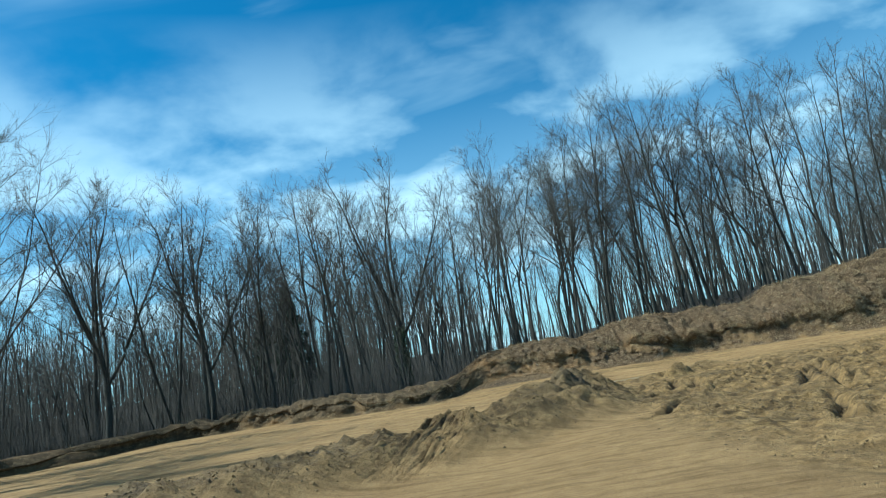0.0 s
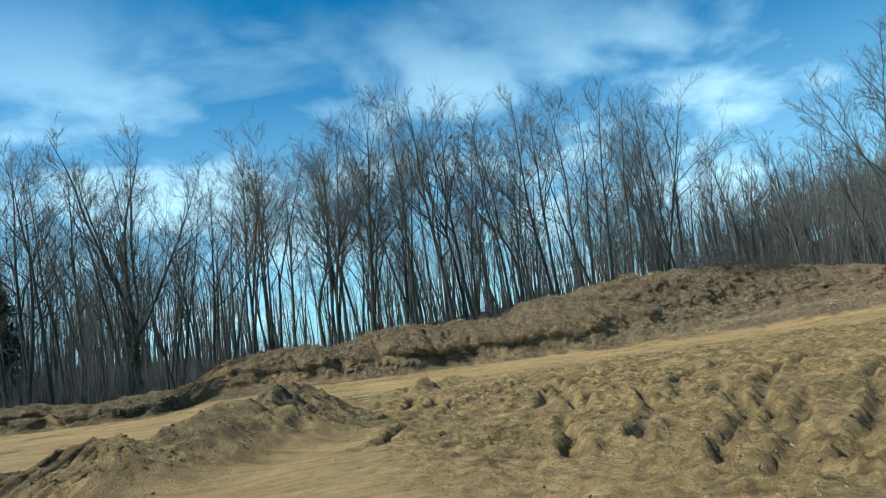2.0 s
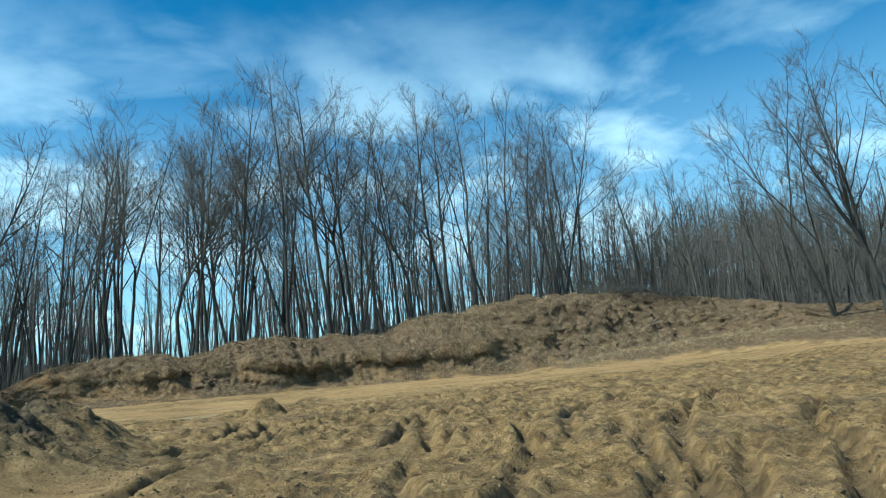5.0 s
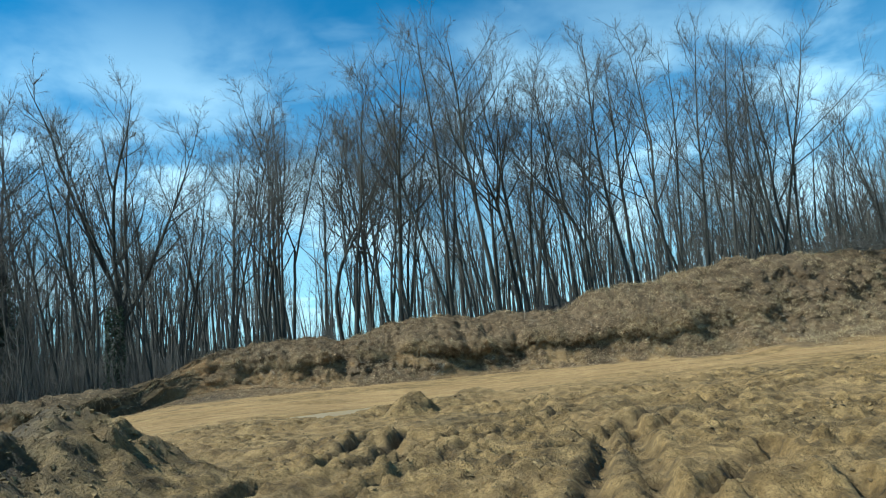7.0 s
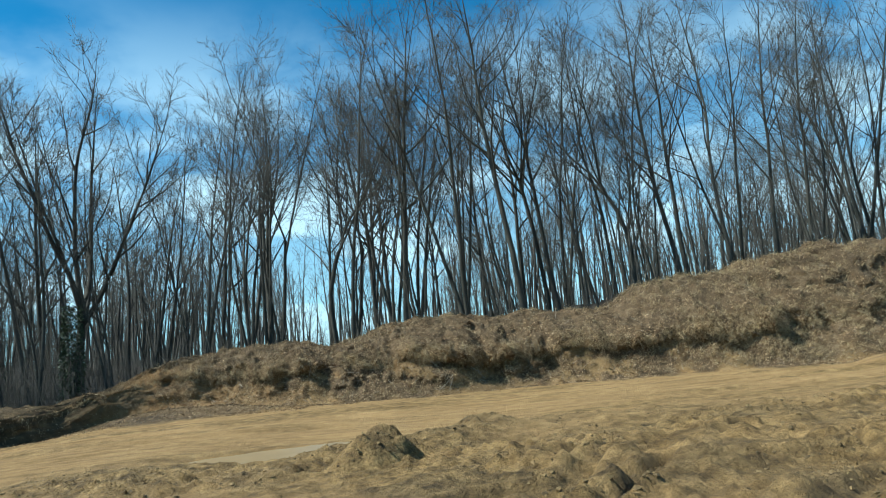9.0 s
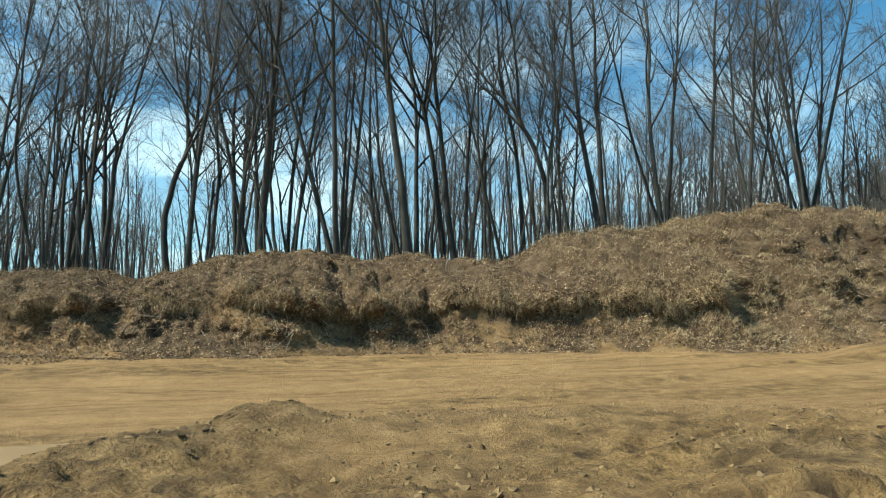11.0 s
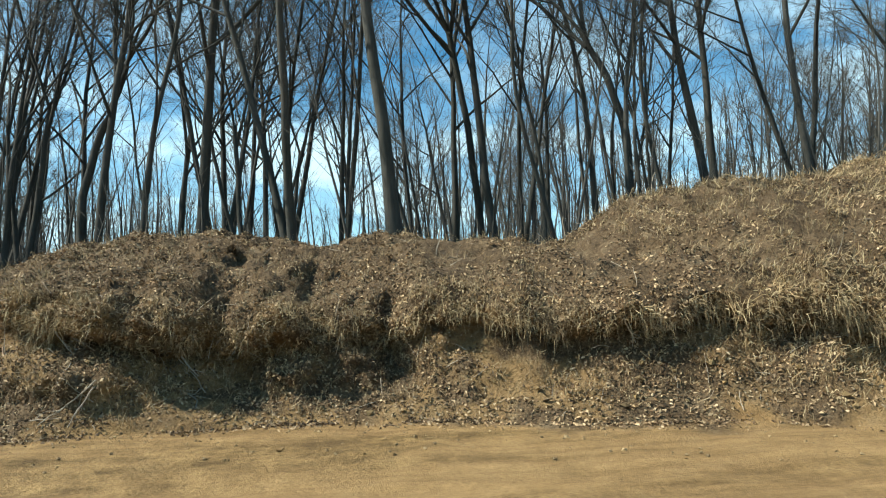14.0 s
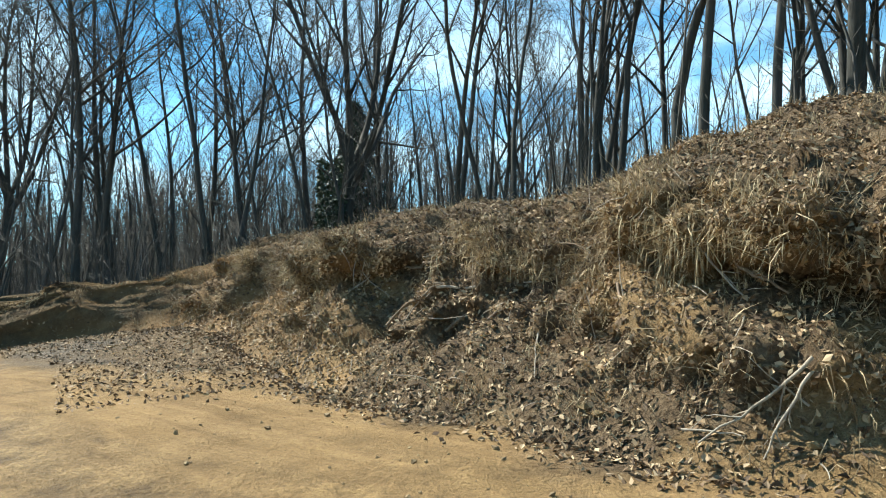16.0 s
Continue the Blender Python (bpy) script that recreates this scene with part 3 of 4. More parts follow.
def tree_meshes(seed, height, radius, leaders=1, first=0.4, fork=0, angle=35, limbs=11, crook=0.045, bark=None, dead=False):
    """One bare tree: the stems with their limbs, and the crown of branches and twigs. fork: into how many main limbs each stem parts
    at the height first; 0 for a stem that runs to the top."""
    rs = np.random.RandomState(seed)
    wood, fine = Tubes(), Tubes()
    mains = []                                   # (line, radii) that bear limbs
    for k in range(leaders):
        a = rs.rand() * 6.28
        tilt = 0.0 if leaders == 1 else rs.uniform(0.04, 0.20)
        start = np.array([[0.0, 0, -0.4]]) if leaders == 1 else np.array([[0.26 * math.cos(a), 0.26 * math.sin(a), -0.4]])
        h = height * (1 if k == 0 else rs.uniform(0.78, 0.98))
        r = radius * (1 if leaders == 1 else rs.uniform(0.6, 0.85))
        top = h * (first if fork else 1.0)
        f = np.linspace(0, 1, 17)
        line = wander_all(rs, start, [(math.cos(a) * tilt, math.sin(a) * tilt, 1)], np.array([top]), 16, crook, 0.02)[0]
        rad = (0.72 * r * (1 - 0.30 * f)) if fork else 0.72 * r * (1 - f) ** 0.85 + 0.010
        rad[0] *= 1.55
        rad[1] *= 1.12
        wood.tube(line, rad, 8)
        if not fork:
            mains.append((line, rad, first))
            continue
        way = unit(line[-1] - line[-2])
        for q in range(fork):
            d = turned(rs, way[None], np.array([radians(angle) * rs.uniform(0.35, 1.0)]))
            u = rs.uniform(0.82, 1.0) if q else 1.0
            p0, _ = spots(line[None], np.array([0]), np.array([u]))
            arm = wander_all(rs, p0, d, np.array([(h - top) * rs.uniform(0.85, 1.1)]), 16, crook * 1.25, 0.030)[0]
            ar = rad[-1] * rs.uniform(0.50, 0.72) * (1 - f) ** 0.8 + 0.008
            wood.tube(arm, ar, 6)
            mains.append((arm, ar, 0.18))
    lines = np.stack([m[0] for m in mains])
    radii = np.stack([m[1] for m in mains])
    n = max(5, int(limbs / len(mains) ** 0.45))
    who = np.repeat(np.arange(len(mains)), n)
    low = np.array([m[2] for m in mains])[who]
    u = low + (0.97 - low) * (np.tile(np.arange(n), len(mains)) + rs.rand(len(who))) / n
    p, d = spots(lines, who, u)
    reach = np.linalg.norm(lines[who, -1] - lines[who, 0], axis=1)
    L = reach * rs.uniform(0.20, 0.40, len(who)) * (1.15 - 0.75 * (u - low) / (1 - low))
    if dead:
        L = L * 0.5
    limb = wander_all(rs, p, turned(rs, d, np.radians(rs.uniform(0.6, 1.25, len(who)) * angle * 1.1)), L, 7, 0.085, 0.05)
    here = np.array([np.interp(x, np.linspace(0, 1, 17), radii[w]) for x, w in zip(u, who)])
    lr = np.minimum(here * 0.55, 0.10)[:, None] * np.linspace(1, 0.22, 8)[None] + 0.003
    for a, b in zip(limb, lr):
        wood.tube(a, b, 5)
    if dead:
        keep = rs.rand(len(limb)) < 0.35
        limb, lr, L = limb[keep], lr[keep], L[keep]
    # branches
    nb = 6
    who = np.concatenate([np.repeat(np.arange(len(limb)), nb), -1 - np.repeat(np.arange(len(lines)), 7)])
    u = np.where(who >= 0, rs.uniform(0.18, 1.0, len(who)), rs.uniform(0.55, 1.0, len(who)))
    far = who >= 0
    p, d = np.zeros((len(who), 3)), np.zeros((len(who), 3))
    p[far], d[far] = spots(limb, who[far], u[far])
    p[~far], d[~far] = spots(lines, -1 - who[~far], u[~far])
    L2 = np.where(far, L[np.maximum(who, 0) % len(L)] * rs.uniform(0.30, 0.58, len(who)) * (1.25 - 0.5 * u), height * rs.uniform(0.04, 0.09, len(who)))
    branch = wander_all(rs, p, turned(rs, d, np.radians(rs.uniform(22, 58, len(who)))), L2, 3, 0.11, 0.06)
    br = rs.uniform(0.010, 0.019, len(who))
    for a, b in zip(branch, br):
        fine.tube(a, b * np.array([1, 0.75, 0.55, 0.35]), 3)
    # twigs, and the finest spray on them
    who = np.repeat(np.arange(len(branch)), 6)
    u = rs.uniform(0.12, 1.0, len(who))
    p, d = spots(branch, who, u)
    L3 = np.clip(L2[who] * rs.uniform(0.35, 0.65, len(who)), 0.25, 1.6)
    e = p + unit(turned(rs, d, np.radians(rs.uniform(15, 50, len(who)))) + np.array([0, 0, 0.18])) * L3[:, None]
    fine.spikes(p, e, 0.0075)
    w2 = np.repeat(np.arange(len(p)), 3)
    u = rs.uniform(0.15, 0.95, len(w2))[:, None]
    q = p[w2] * (1 - u) + e[w2] * u
    d = unit(e - p)[w2]
    fine.spikes(q, q + unit(turned(rs, d, np.radians(rs.uniform(15, 55, len(w2)))) + np.array([0, 0, 0.15])) * (L3[w2] * rs.uniform(0.35, 0.8, len(w2)))[:, None], 0.0055)
    return wood.mesh("trunk", bark or BARK), fine.mesh("crown", TWIG)


def tree_thing(meshes, label):
    root = tagged(new("tree"), label, "tree", group="trees of the wood")
    for name, me in zip(("trunk", "crown"), meshes):
        new(name, me).parent = root
    return root


# seed, height, trunk radius, leaders, first limb, main limbs, angle, limbs, crook
SHAPES = [
    (11, 20, 0.24, 1, 0.32, 0, 40, 15, 0.038), (12, 22, 0.27, 1, 0.36, 0, 38, 16, 0.034), (13, 19, 0.21, 2, 0.34, 0, 38, 13, 0.042), (14, 21, 0.22, 3, 0.34, 0, 36, 13, 0.040),
    (15, 18, 0.16, 1, 0.30, 0, 38, 13, 0.045), (16, 20, 0.36, 1, 0.30, 6, 33, 26, 0.044), (17, 16, 0.11, 1, 0.26, 0, 40, 12, 0.072), (18, 15, 0.10, 2, 0.26, 0, 40, 11, 0.072),
    (19, 20, 0.26, 1, 0.40, 4, 36, 18, 0.075), (20, 20, 0.22, 1, 0.50, 6, 36, 22, 0.028), (21, 21, 0.25, 2, 0.38, 2, 34, 16, 0.045), (22, 17, 0.095, 1, 0.32, 0, 38, 11, 0.062),
]
PROTO = [(tree_meshes(*p), p[1]) for p in SHAPES]
rs = np.random.RandomState(5)
placed = []
PLAIN_TREE = "bare grey-barked hardwood tree standing behind the cut bank"


def plant(x, y, kind, height, turn=None, lean=(0, 0), label=PLAIN_TREE):
    meshes, h0 = PROTO[kind]
    t = tree_thing(meshes, label)
    t.matrix_basis = pose(x, y, ground_z(x, y) - 0.05, lean[0], lean[1], 0) @ pose(0, 0, 0, 0, 0, rs.uniform(0, 360) if turn is None else turn) @ Matrix.Scale(height / h0, 4)
    placed.append((x, y))
    return t


BIG, TWIN, CLUMP = "tall bare hardwood with a stout straight trunk", "bare hardwood with two stems from one base", "clump of bare hardwood stems rising from one stump"
SPREAD, FAN, CROOKED, SLIM = "broad bare hardwood with wide spreading limbs", "bare hardwood with a fan-shaped crown on a clean trunk", "crooked bare hardwood with twisted limbs", "slim bare young hardwood with few limbs"
# x, y, shape, height, lean about x, lean about y, label
KEY = [
    (38.1, 61.9, 4, 19.5, 0, -1, BIG), (38.6, 66.6, 2, 19, 0, -2, TWIN), (39.8, 61.0, 4, 18, 0, 0, BIG), (34.6, 66.5, 1, 20, 0, -3, BIG), (32.9, 64.2, 0, 20.5, 0, -3, BIG),
    (28.9, 62.4, 8, 18, 2, -6, CROOKED), (25.1, 65.6, 1, 21, 0, -8, BIG), (23.1, 78.0, 0, 20, 0, 0, BIG), (19.3, 68.0, 3, 20, 0, 0, CLUMP), (13.6, 74.4, 1, 20, 0, 0, BIG),
    (11.8, 70.3, 10, 20, 0, -1, TWIN), (6.4, 67.6, 3, 22, 0, 0, CLUMP), (11.8, 62.4, 4, 20, 0, -1, BIG), (11.0, 64.6, 8, 18, 0, 0, CROOKED), (9.6, 87.0, 1, 22, 0, 0, BIG),
    (7.5, 67.8, 10, 21, 0, -3, TWIN), (-10.7, 76.0, 1, 23, 0, 0, BIG), (-8.7, 88.0, 0, 22, 0, 0, BIG), (4.5, 71.5, 3, 22, 0, 0, CLUMP),
    (24.7, 66.7, 9, 20.5, 0, -3, FAN), (34.3, 60.4, 4, 20, 0, -2, BIG), (42.8, 64.3, 11, 19, 0, -1, SLIM), (47.6, 70.6, 2, 17, 0, 0, TWIN), (43.1, 60.8, 2, 19.5, 0, -3, TWIN),
    (14.8, 79.0, 0, 22, 0, 0, BIG), (16.2, 73.0, 2, 22, 0, 0, TWIN), (5.2, 79.5, 1, 22, 0, 0, BIG), (0.5, 83.0, 0, 23, 0, 0, BIG), (13.7, 81.0, 1, 23, 0, 0, BIG),
    (-28.5, 55.5, 5, 24, 0, 0, SPREAD), (-24.5, 59.5, 2, 22, 0, 0, TWIN), (-21.0, 59.0, 5, 21.5, 0, 0, SPREAD), (-16.5, 62.5, 0, 20.5, 0, 0, BIG), (-13.0, 64.0, 2, 20.5, 0, 0, TWIN), (-10.0, 66.0, 4, 21, 0, 0, BIG),
    (58.5, 46.0, 10, 21, 0, -13, TWIN), (61.0, 43.0, 5, 20, 0, -12, SPREAD), (64.0, 45.5, 1, 21, 0, -14, BIG), (57.0, 50.0, 6, 14, 0, -9, SLIM), (68.0, 41.0, 10, 22, 0, -14, TWIN),
    (20.8, 57.6, 1, 20, 0, -4, BIG), (18.4, 59.6, 2, 20, 0, 0, TWIN), (15.0, 62.5, 0, 21, 0, 1, BIG), (22.0, 63.5, 11, 18, 0, -3, SLIM), (30.0, 61.5, 11, 18, 0, -2, SLIM),
    # unseen trees beyond the left edge of view, added to shade the left ground
    (-30, 44, 1, 22, 0, 0, BIG), (-34, 38, 5, 22, 0, 0, SPREAD), (-29, 33, 0, 21, 0, 0, BIG), (-33, 27, 10, 22, 0, 0, TWIN), (-28, 22, 1, 21, 0, 0, BIG), (-36, 49, 3, 22, 0, 0, CLUMP), (-32, 17, 5, 21, 0, 0, SPREAD),
    (29.2, 66.0, 4, 20, 0, -2, BIG), (27.2, 71.5, 2, 20, 0, 0, TWIN), (31.6, 70.0, 11, 18, 0, -2, SLIM), (29.0, 61.5, 6, 14, 0, -3, SLIM), (25.6, 59.6, 11, 16, 0, -4, SLIM), (26.4, 64.0, 6, 15, 0, 2, SLIM), (30.5, 63.2, 7, 14, 0, 0, TWIN), (24.4, 72.5, 1, 21, 0, 0, BIG),
    (46.0, 63.0, 4, 19.5, 0, -2, BIG), (49.0, 66.0, 2, 18.5, 0, -1, TWIN), (51.5, 62.0, 11, 15, 0, -3, SLIM),
    # more unseen trees on the left, added only for the shade they throw
    (-25, 12, 3, 22, 0, 0, CLUMP), (-27, 27, 5, 22, 0, 0, SPREAD), (-24, 18, 10, 22, 0, 0, TWIN), (-22, 7, 3, 21, 0, 0, CLUMP), (-26, 37, 10, 22, 0, 0, TWIN), (-25, 31, 3, 22, 0, 0, CLUMP), (-20, 1, 5, 21, 0, 0, SPREAD),
    (-33, 62, 1, 24, 0, 0, BIG), (-2.0, 74.0, 10, 22, 0, 0, TWIN), (-15.0, 74, 1, 24, 0, 0, BIG), (-20, 70, 0, 23, 0, 0, BIG),
]
for x, y, kind, hgt, rx, ry, label in KEY:
    plant(x, y, kind, hgt, lean=(rx, ry), label=label)
FILL = [0, 1, 2, 4, 6, 7, 11, 10, 4, 11, 6]
for k in range(100):
    for _ in range(40):
        x = rs.uniform(-48, 78)
        y = float(FOOT(x) + DEPTH(x)) + 2.5 + 32 * rs.rand() ** 1.3
        if x < 2 and rs.rand() < 0.2:
            y += 8
        if all((x - a) ** 2 + (y - b) ** 2 > 3.0 for a, b in placed):
            break
    top = 20.5 if x < 0 else 19 if x < 25 else 17.0
    kind = FILL[rs.randint(0, len(FILL))]
    slim = kind in (4, 6, 7, 11)
    plant(x, y, kind, top * rs.uniform(0.62, 0.9) if slim else top * rs.uniform(0.8, 1.0), lean=(rs.normal(0, 2.5), rs.normal(-1.5, 2.5)), label=SLIM if slim else PLAIN_TREE)

# ---- dead snag at the far end of the bank ----
PROTO.append((tree_meshes(77, 11, 0.26, 2, 0.35, 0, 40, 12, 0.06, BARK, True), 11))
plant(53.6, 55.2, len(PROTO) - 1, 11.5, lean=(0, -3), label="dead snag with broken limbs at the wood's edge")


def joined(name, tubes, mat, label, category):
    return tagged(new(name, tubes.mesh(name, mat)), label, category, kind="stuff")


def far_woods():
    rs = np.random.RandomState(31)
    tb = Tubes()
    # x from, x to, least and most way behind the foot of the cut, least and most height, number
    for x0, x1, y0, y1, h0, h1, n in ((-130, 170, 38, 125, 12, 19, 400), (48, 125, 8, 85, 7, 13, 560), (-115, 4, 26, 105, 9, 18, 720), (22, 80, 26, 75, 8, 18, 250)):
        x = rs.uniform(x0, x1, n)
        y = FOOT(x) + rs.uniform(y0, y1, n)
        z = hill(x, y) + CREST(x) - 1.1
        h = rs.uniform(h0, h1, n)
        stem = wander_all(rs, np.stack([x, y, z], -1), np.stack([rs.normal(0, 0.05, n), rs.normal(0, 0.05, n), np.ones(n)], -1), h, 5, 0.05, 0.02)
        for line, r in zip(stem, rs.uniform(0.09, 0.18, n)):
            tb.tube(line, np.linspace(r, 0.015, 6), 4)
        who = np.repeat(np.arange(n), 12)
        p, d = spots(stem, who, rs.uniform(0.3, 0.98, len(who)))
        e = p + unit(turned(rs, d, np.radians(rs.uniform(20, 50, len(who)))) + np.array([0, 0, 0.2])) * (h[who] * rs.uniform(0.10, 0.26, len(who)))[:, None]
        tb.spikes(p, e, 0.034)
        w2 = np.repeat(np.arange(len(p)), 6)
        u = rs.uniform(0.2, 0.95, len(w2))[:, None]
        q = p[w2] * (1 - u) + e[w2] * u
        tb.spikes(q, q + unit(unit(e - p)[w2] + rs.normal(0, 0.45, (len(w2), 3)) + np.array([0, 0, 0.2])) * rs.uniform(0.5, 1.6, (len(w2), 1)), 0.013)
    # close stands on the hillsides, slender stems with their spray
    for x0, x1, y0, y1, n, edge in ((46, 135, 44, 125, 1700, 12), (-105, -14, 66, 125, 900, 400)):
        x, y = rs.uniform(x0, x1, n), rs.uniform(y0, y1, n)
        keep = (y > FOOT(x) + DEPTH(x) + 4) & (y < x + edge + rs.normal(0, 4, n))
        x, y = x[keep], y[keep]
        n = len(x)
        p = np.stack([x, y, hill(x, y) + CREST(x) - 1.2], -1)
        h = rs.uniform(4, 12, n)
        e = p + np.stack([rs.normal(0, 0.5, n), rs.normal(0, 0.5, n), h], -1)
        tb.spikes(p, e, 0.10)
        w2 = np.repeat(np.arange(n), 16)
        u = rs.uniform(0.12, 0.95, len(w2))[:, None]
        q = p[w2] * (1 - u) + e[w2] * u
        tip = q + unit(rs.normal(0, 0.6, (len(w2), 3)) + np.array([0, 0, 0.8])) * (h[w2] * rs.uniform(0.10, 0.26, len(w2)))[:, None]
        tb.spikes(q, tip, 0.026)
        w3 = np.repeat(np.arange(len(q)), 3)
        u = rs.uniform(0.3, 0.95, len(w3))[:, None]
        r = q[w3] * (1 - u) + tip[w3] * u
        tb.spikes(r, r + unit(unit(tip - q)[w3] + rs.normal(0, 0.5, (len(w3), 3))) * rs.uniform(0.4, 1.2, (len(w3), 1)), 0.016)
    joined("far_woods", tb, TWIG, "distant bare winter woodland on the hillside", "trees")


def undergrowth():
    rs = np.random.RandomState(32)
    tb = Tubes()
    for k in range(1150):
        x = rs.uniform(-45, 72) if k < 700 else rs.uniform(-48, 5)
        y = float(FOOT(np.array(x)) + DEPTH(np.array(x))) + (0.8 if k < 700 else 4.0) + 30 * rs.rand() ** 1.2
        z = ground_z(x, y)
        h = rs.uniform(1.2, 3.2) if rs.rand() < 0.5 else rs.uniform(3, 8.5)
        pts, _ = wander(rs, (x, y, z - 0.1), (rs.normal(0, 0.14), rs.normal(0, 0.14), 1), h, 6, 0.08, 0.03)
        tb.tube(pts, np.linspace(0.012 + 0.004 * h, 0.005, 7), 4)
        n = int(7 + h * 2)
        p, d = spots(pts[None], np.zeros(n, int), rs.uniform(0.25, 0.98, n))
        e = p + unit(turned(rs, d, np.radians(rs.uniform(20, 60, n)))) * (h * rs.uniform(0.1, 0.28, n))[:, None]
        tb.spikes(p, e, 0.009)
        w2 = np.repeat(np.arange(n), 3)
        u = rs.uniform(0.3, 1.0, len(w2))[:, None]
        q = p[w2] * (1 - u) + e[w2] * u
        tb.spikes(q, q + unit(unit(e - p)[w2] + rs.normal(0, 0.5, (len(w2), 3))) * rs.uniform(0.15, 0.5, (len(w2), 1)), 0.005)
    # low thickets of canes
    for x0, x1, y0, y1, n in ((-75, 2, 10, 60, 16000), (52, 118, 6, 48, 13000), (4, 45, 14, 34, 2500)):
        x = rs.uniform(x0, x1, n)
        y = FOOT(x) + rs.uniform(y0, y1, n)
        z = hill(x, y) + CREST(x) - 0.7
        p = np.stack([x, y, z], -1)
        tb.spikes(p, p + rs.normal(0, 0.35, (n, 3)) + np.stack([np.zeros(n), np.zeros(n), 0.8 + 4.0 * rs.rand(n) ** 2], -1), 0.014)
    joined("undergrowth", tb, TWIG, "thin bare saplings and brush between the trunks", "brush")


far_woods()
undergrowth()


def brush_pile(x, y, size, n, seed):
    rs = np.random.RandomState(seed)
    tb = Tubes()
    z = ground_z(x, y)
    for k in range(n):
        a, r = rs.rand() * 6.28, size * rs.rand() ** 0.7
        p = (x + r * math.cos(a), y + 0.6 * r * math.sin(a), z + rs.uniform(-0.05, 0.75) * (1 - r / size) * size)
        pts, _ = wander(rs, p, (rs.normal(), rs.normal() * 0.7, rs.uniform(-0.1, 0.7)), rs.uniform(0.8, 2.4), 5, 0.22, 0.0)
        tb.tube(pts, np.linspace(rs.uniform(0.008, 0.025), 0.004, 6), 3)
    tagged(new("brush_pile", tb.mesh("brush_pile", TWIG)), "tangled heap of grey brushwood on the bank top", "brush pile", kind="stuff")


brush_pile(43.5, 54.2, 2.8, 420, 3)
brush_pile(48.0, 52.5, 2.6, 300, 4)


# ---- small cover: dead leaves, dry grass, clods ----
def surface(xs, vs):
    """Places on the sheet and their normals."""
    e = 0.04
    y0, z0 = ground_at(xs, vs)
    y1, z1 = ground_at(xs + e, vs)
    y2, z2 = ground_at(xs, vs + e)
    p = np.stack([xs, y0, z0], -1)
    a = np.stack([np.full_like(xs, e), y1 - y0, z1 - z0], -1)
    b = np.stack([np.zeros_like(xs), y2 - y0, z2 - z0], -1)
    n = np.cross(a, b)
    n /= np.linalg.norm(n, axis=1)[:, None] + 1e-9
    return p, n


def flat_mesh(name, co, faces, mat, smooth=False):
    me = bpy.data.meshes.new(name)
    k = faces.shape[1]
    me.vertices.add(len(co)); me.vertices.foreach_set("co", co.ravel())
    me.loops.add(faces.size); me.loops.foreach_set("vertex_index", faces.ravel())
    me.polygons.add(len(faces)); me.polygons.foreach_set("loop_start", np.arange(0, faces.size, k))
    me.polygons.foreach_set("use_smooth", np.full(len(faces), smooth))
    me.update()
    me.materials.append(mat)
    return me


def leaf_litter(n=110000):
    rs = np.random.RandomState(41)
    xs = np.where(rs.rand(n) < 0.75, rs.uniform(3, 33, n), rs.uniform(-6, 52, n))
    d = DEPTH(xs)
    vs = (rs.rand(n) ** 0.9 * 1.35 - 0.12) * d
    vs = np.where(vs < 0, vs * 1.0 * rs.rand(n) ** 1.3, vs)
    m = 60000
    x2 = np.where(rs.rand(m) < 0.8, rs.uniform(6, 36, m), rs.uniform(0, 52, m))
    xs, vs = np.concatenate([xs, x2]), np.concatenate([vs, rs.uniform(0.5, 1.25, m) * DEPTH(x2)])
    keep = fbm(xs * 0.9, vs * 0.9, 3, 2) + 0.9 * rs.rand(len(xs)) > 0.05
    xs, vs = xs[keep], vs[keep]
    x3, v3 = on_spur(rs, 9000)
    x4 = rs.uniform(0.8, 10.0, 3600)
    xs, vs = np.concatenate([xs, x3, x4]), np.concatenate([vs, v3, -2.8 * rs.rand(3600) ** 1.6])
    p, nn = surface(xs, vs)
    k = len(p)
    t = unit(np.cross(nn, rs.normal(0, 1, (k, 3))))
    nn = unit(nn + rs.normal(0, 0.55, (k, 3)))
    b = unit(np.cross(nn, t))
    t = np.cross(b, nn)
    L, W = rs.uniform(0.016, 0.048, (k, 1)), rs.uniform(0.008, 0.026, (k, 1))
    c = p + nn * rs.uniform(0.008, 0.03, (k, 1))
    curl = nn * rs.uniform(-0.01, 0.03, (k, 1))
    co = np.stack([c - t * L, c + b * W + curl, c + t * L, c - b * W + curl], 1).reshape(-1, 3)
    i = np.arange(k)[:, None] * 4
    f = np.concatenate([i + np.array([[0, 1, 2]]), i + np.array([[0, 2, 3]])])
    tagged(new("leaf_litter", flat_mesh("leaf_litter", co, f, LEAF)), "brown dead leaves strewn over the bank", "leaves", kind="stuff")


def on_spur(rs, n):
    """Places in x and past the foot line that lie on the overgrown spur."""
    xs = rs.uniform(33, 56, n)
    ys = np.interp(xs, [q[0] for q in SPUR], [q[1] for q in SPUR]) + rs.normal(0, 0.9, n)
    return xs, ys - FOOT(xs) - 0.45 * fbm(xs * 0.25, xs * 0 + 3.3, 3, 1)


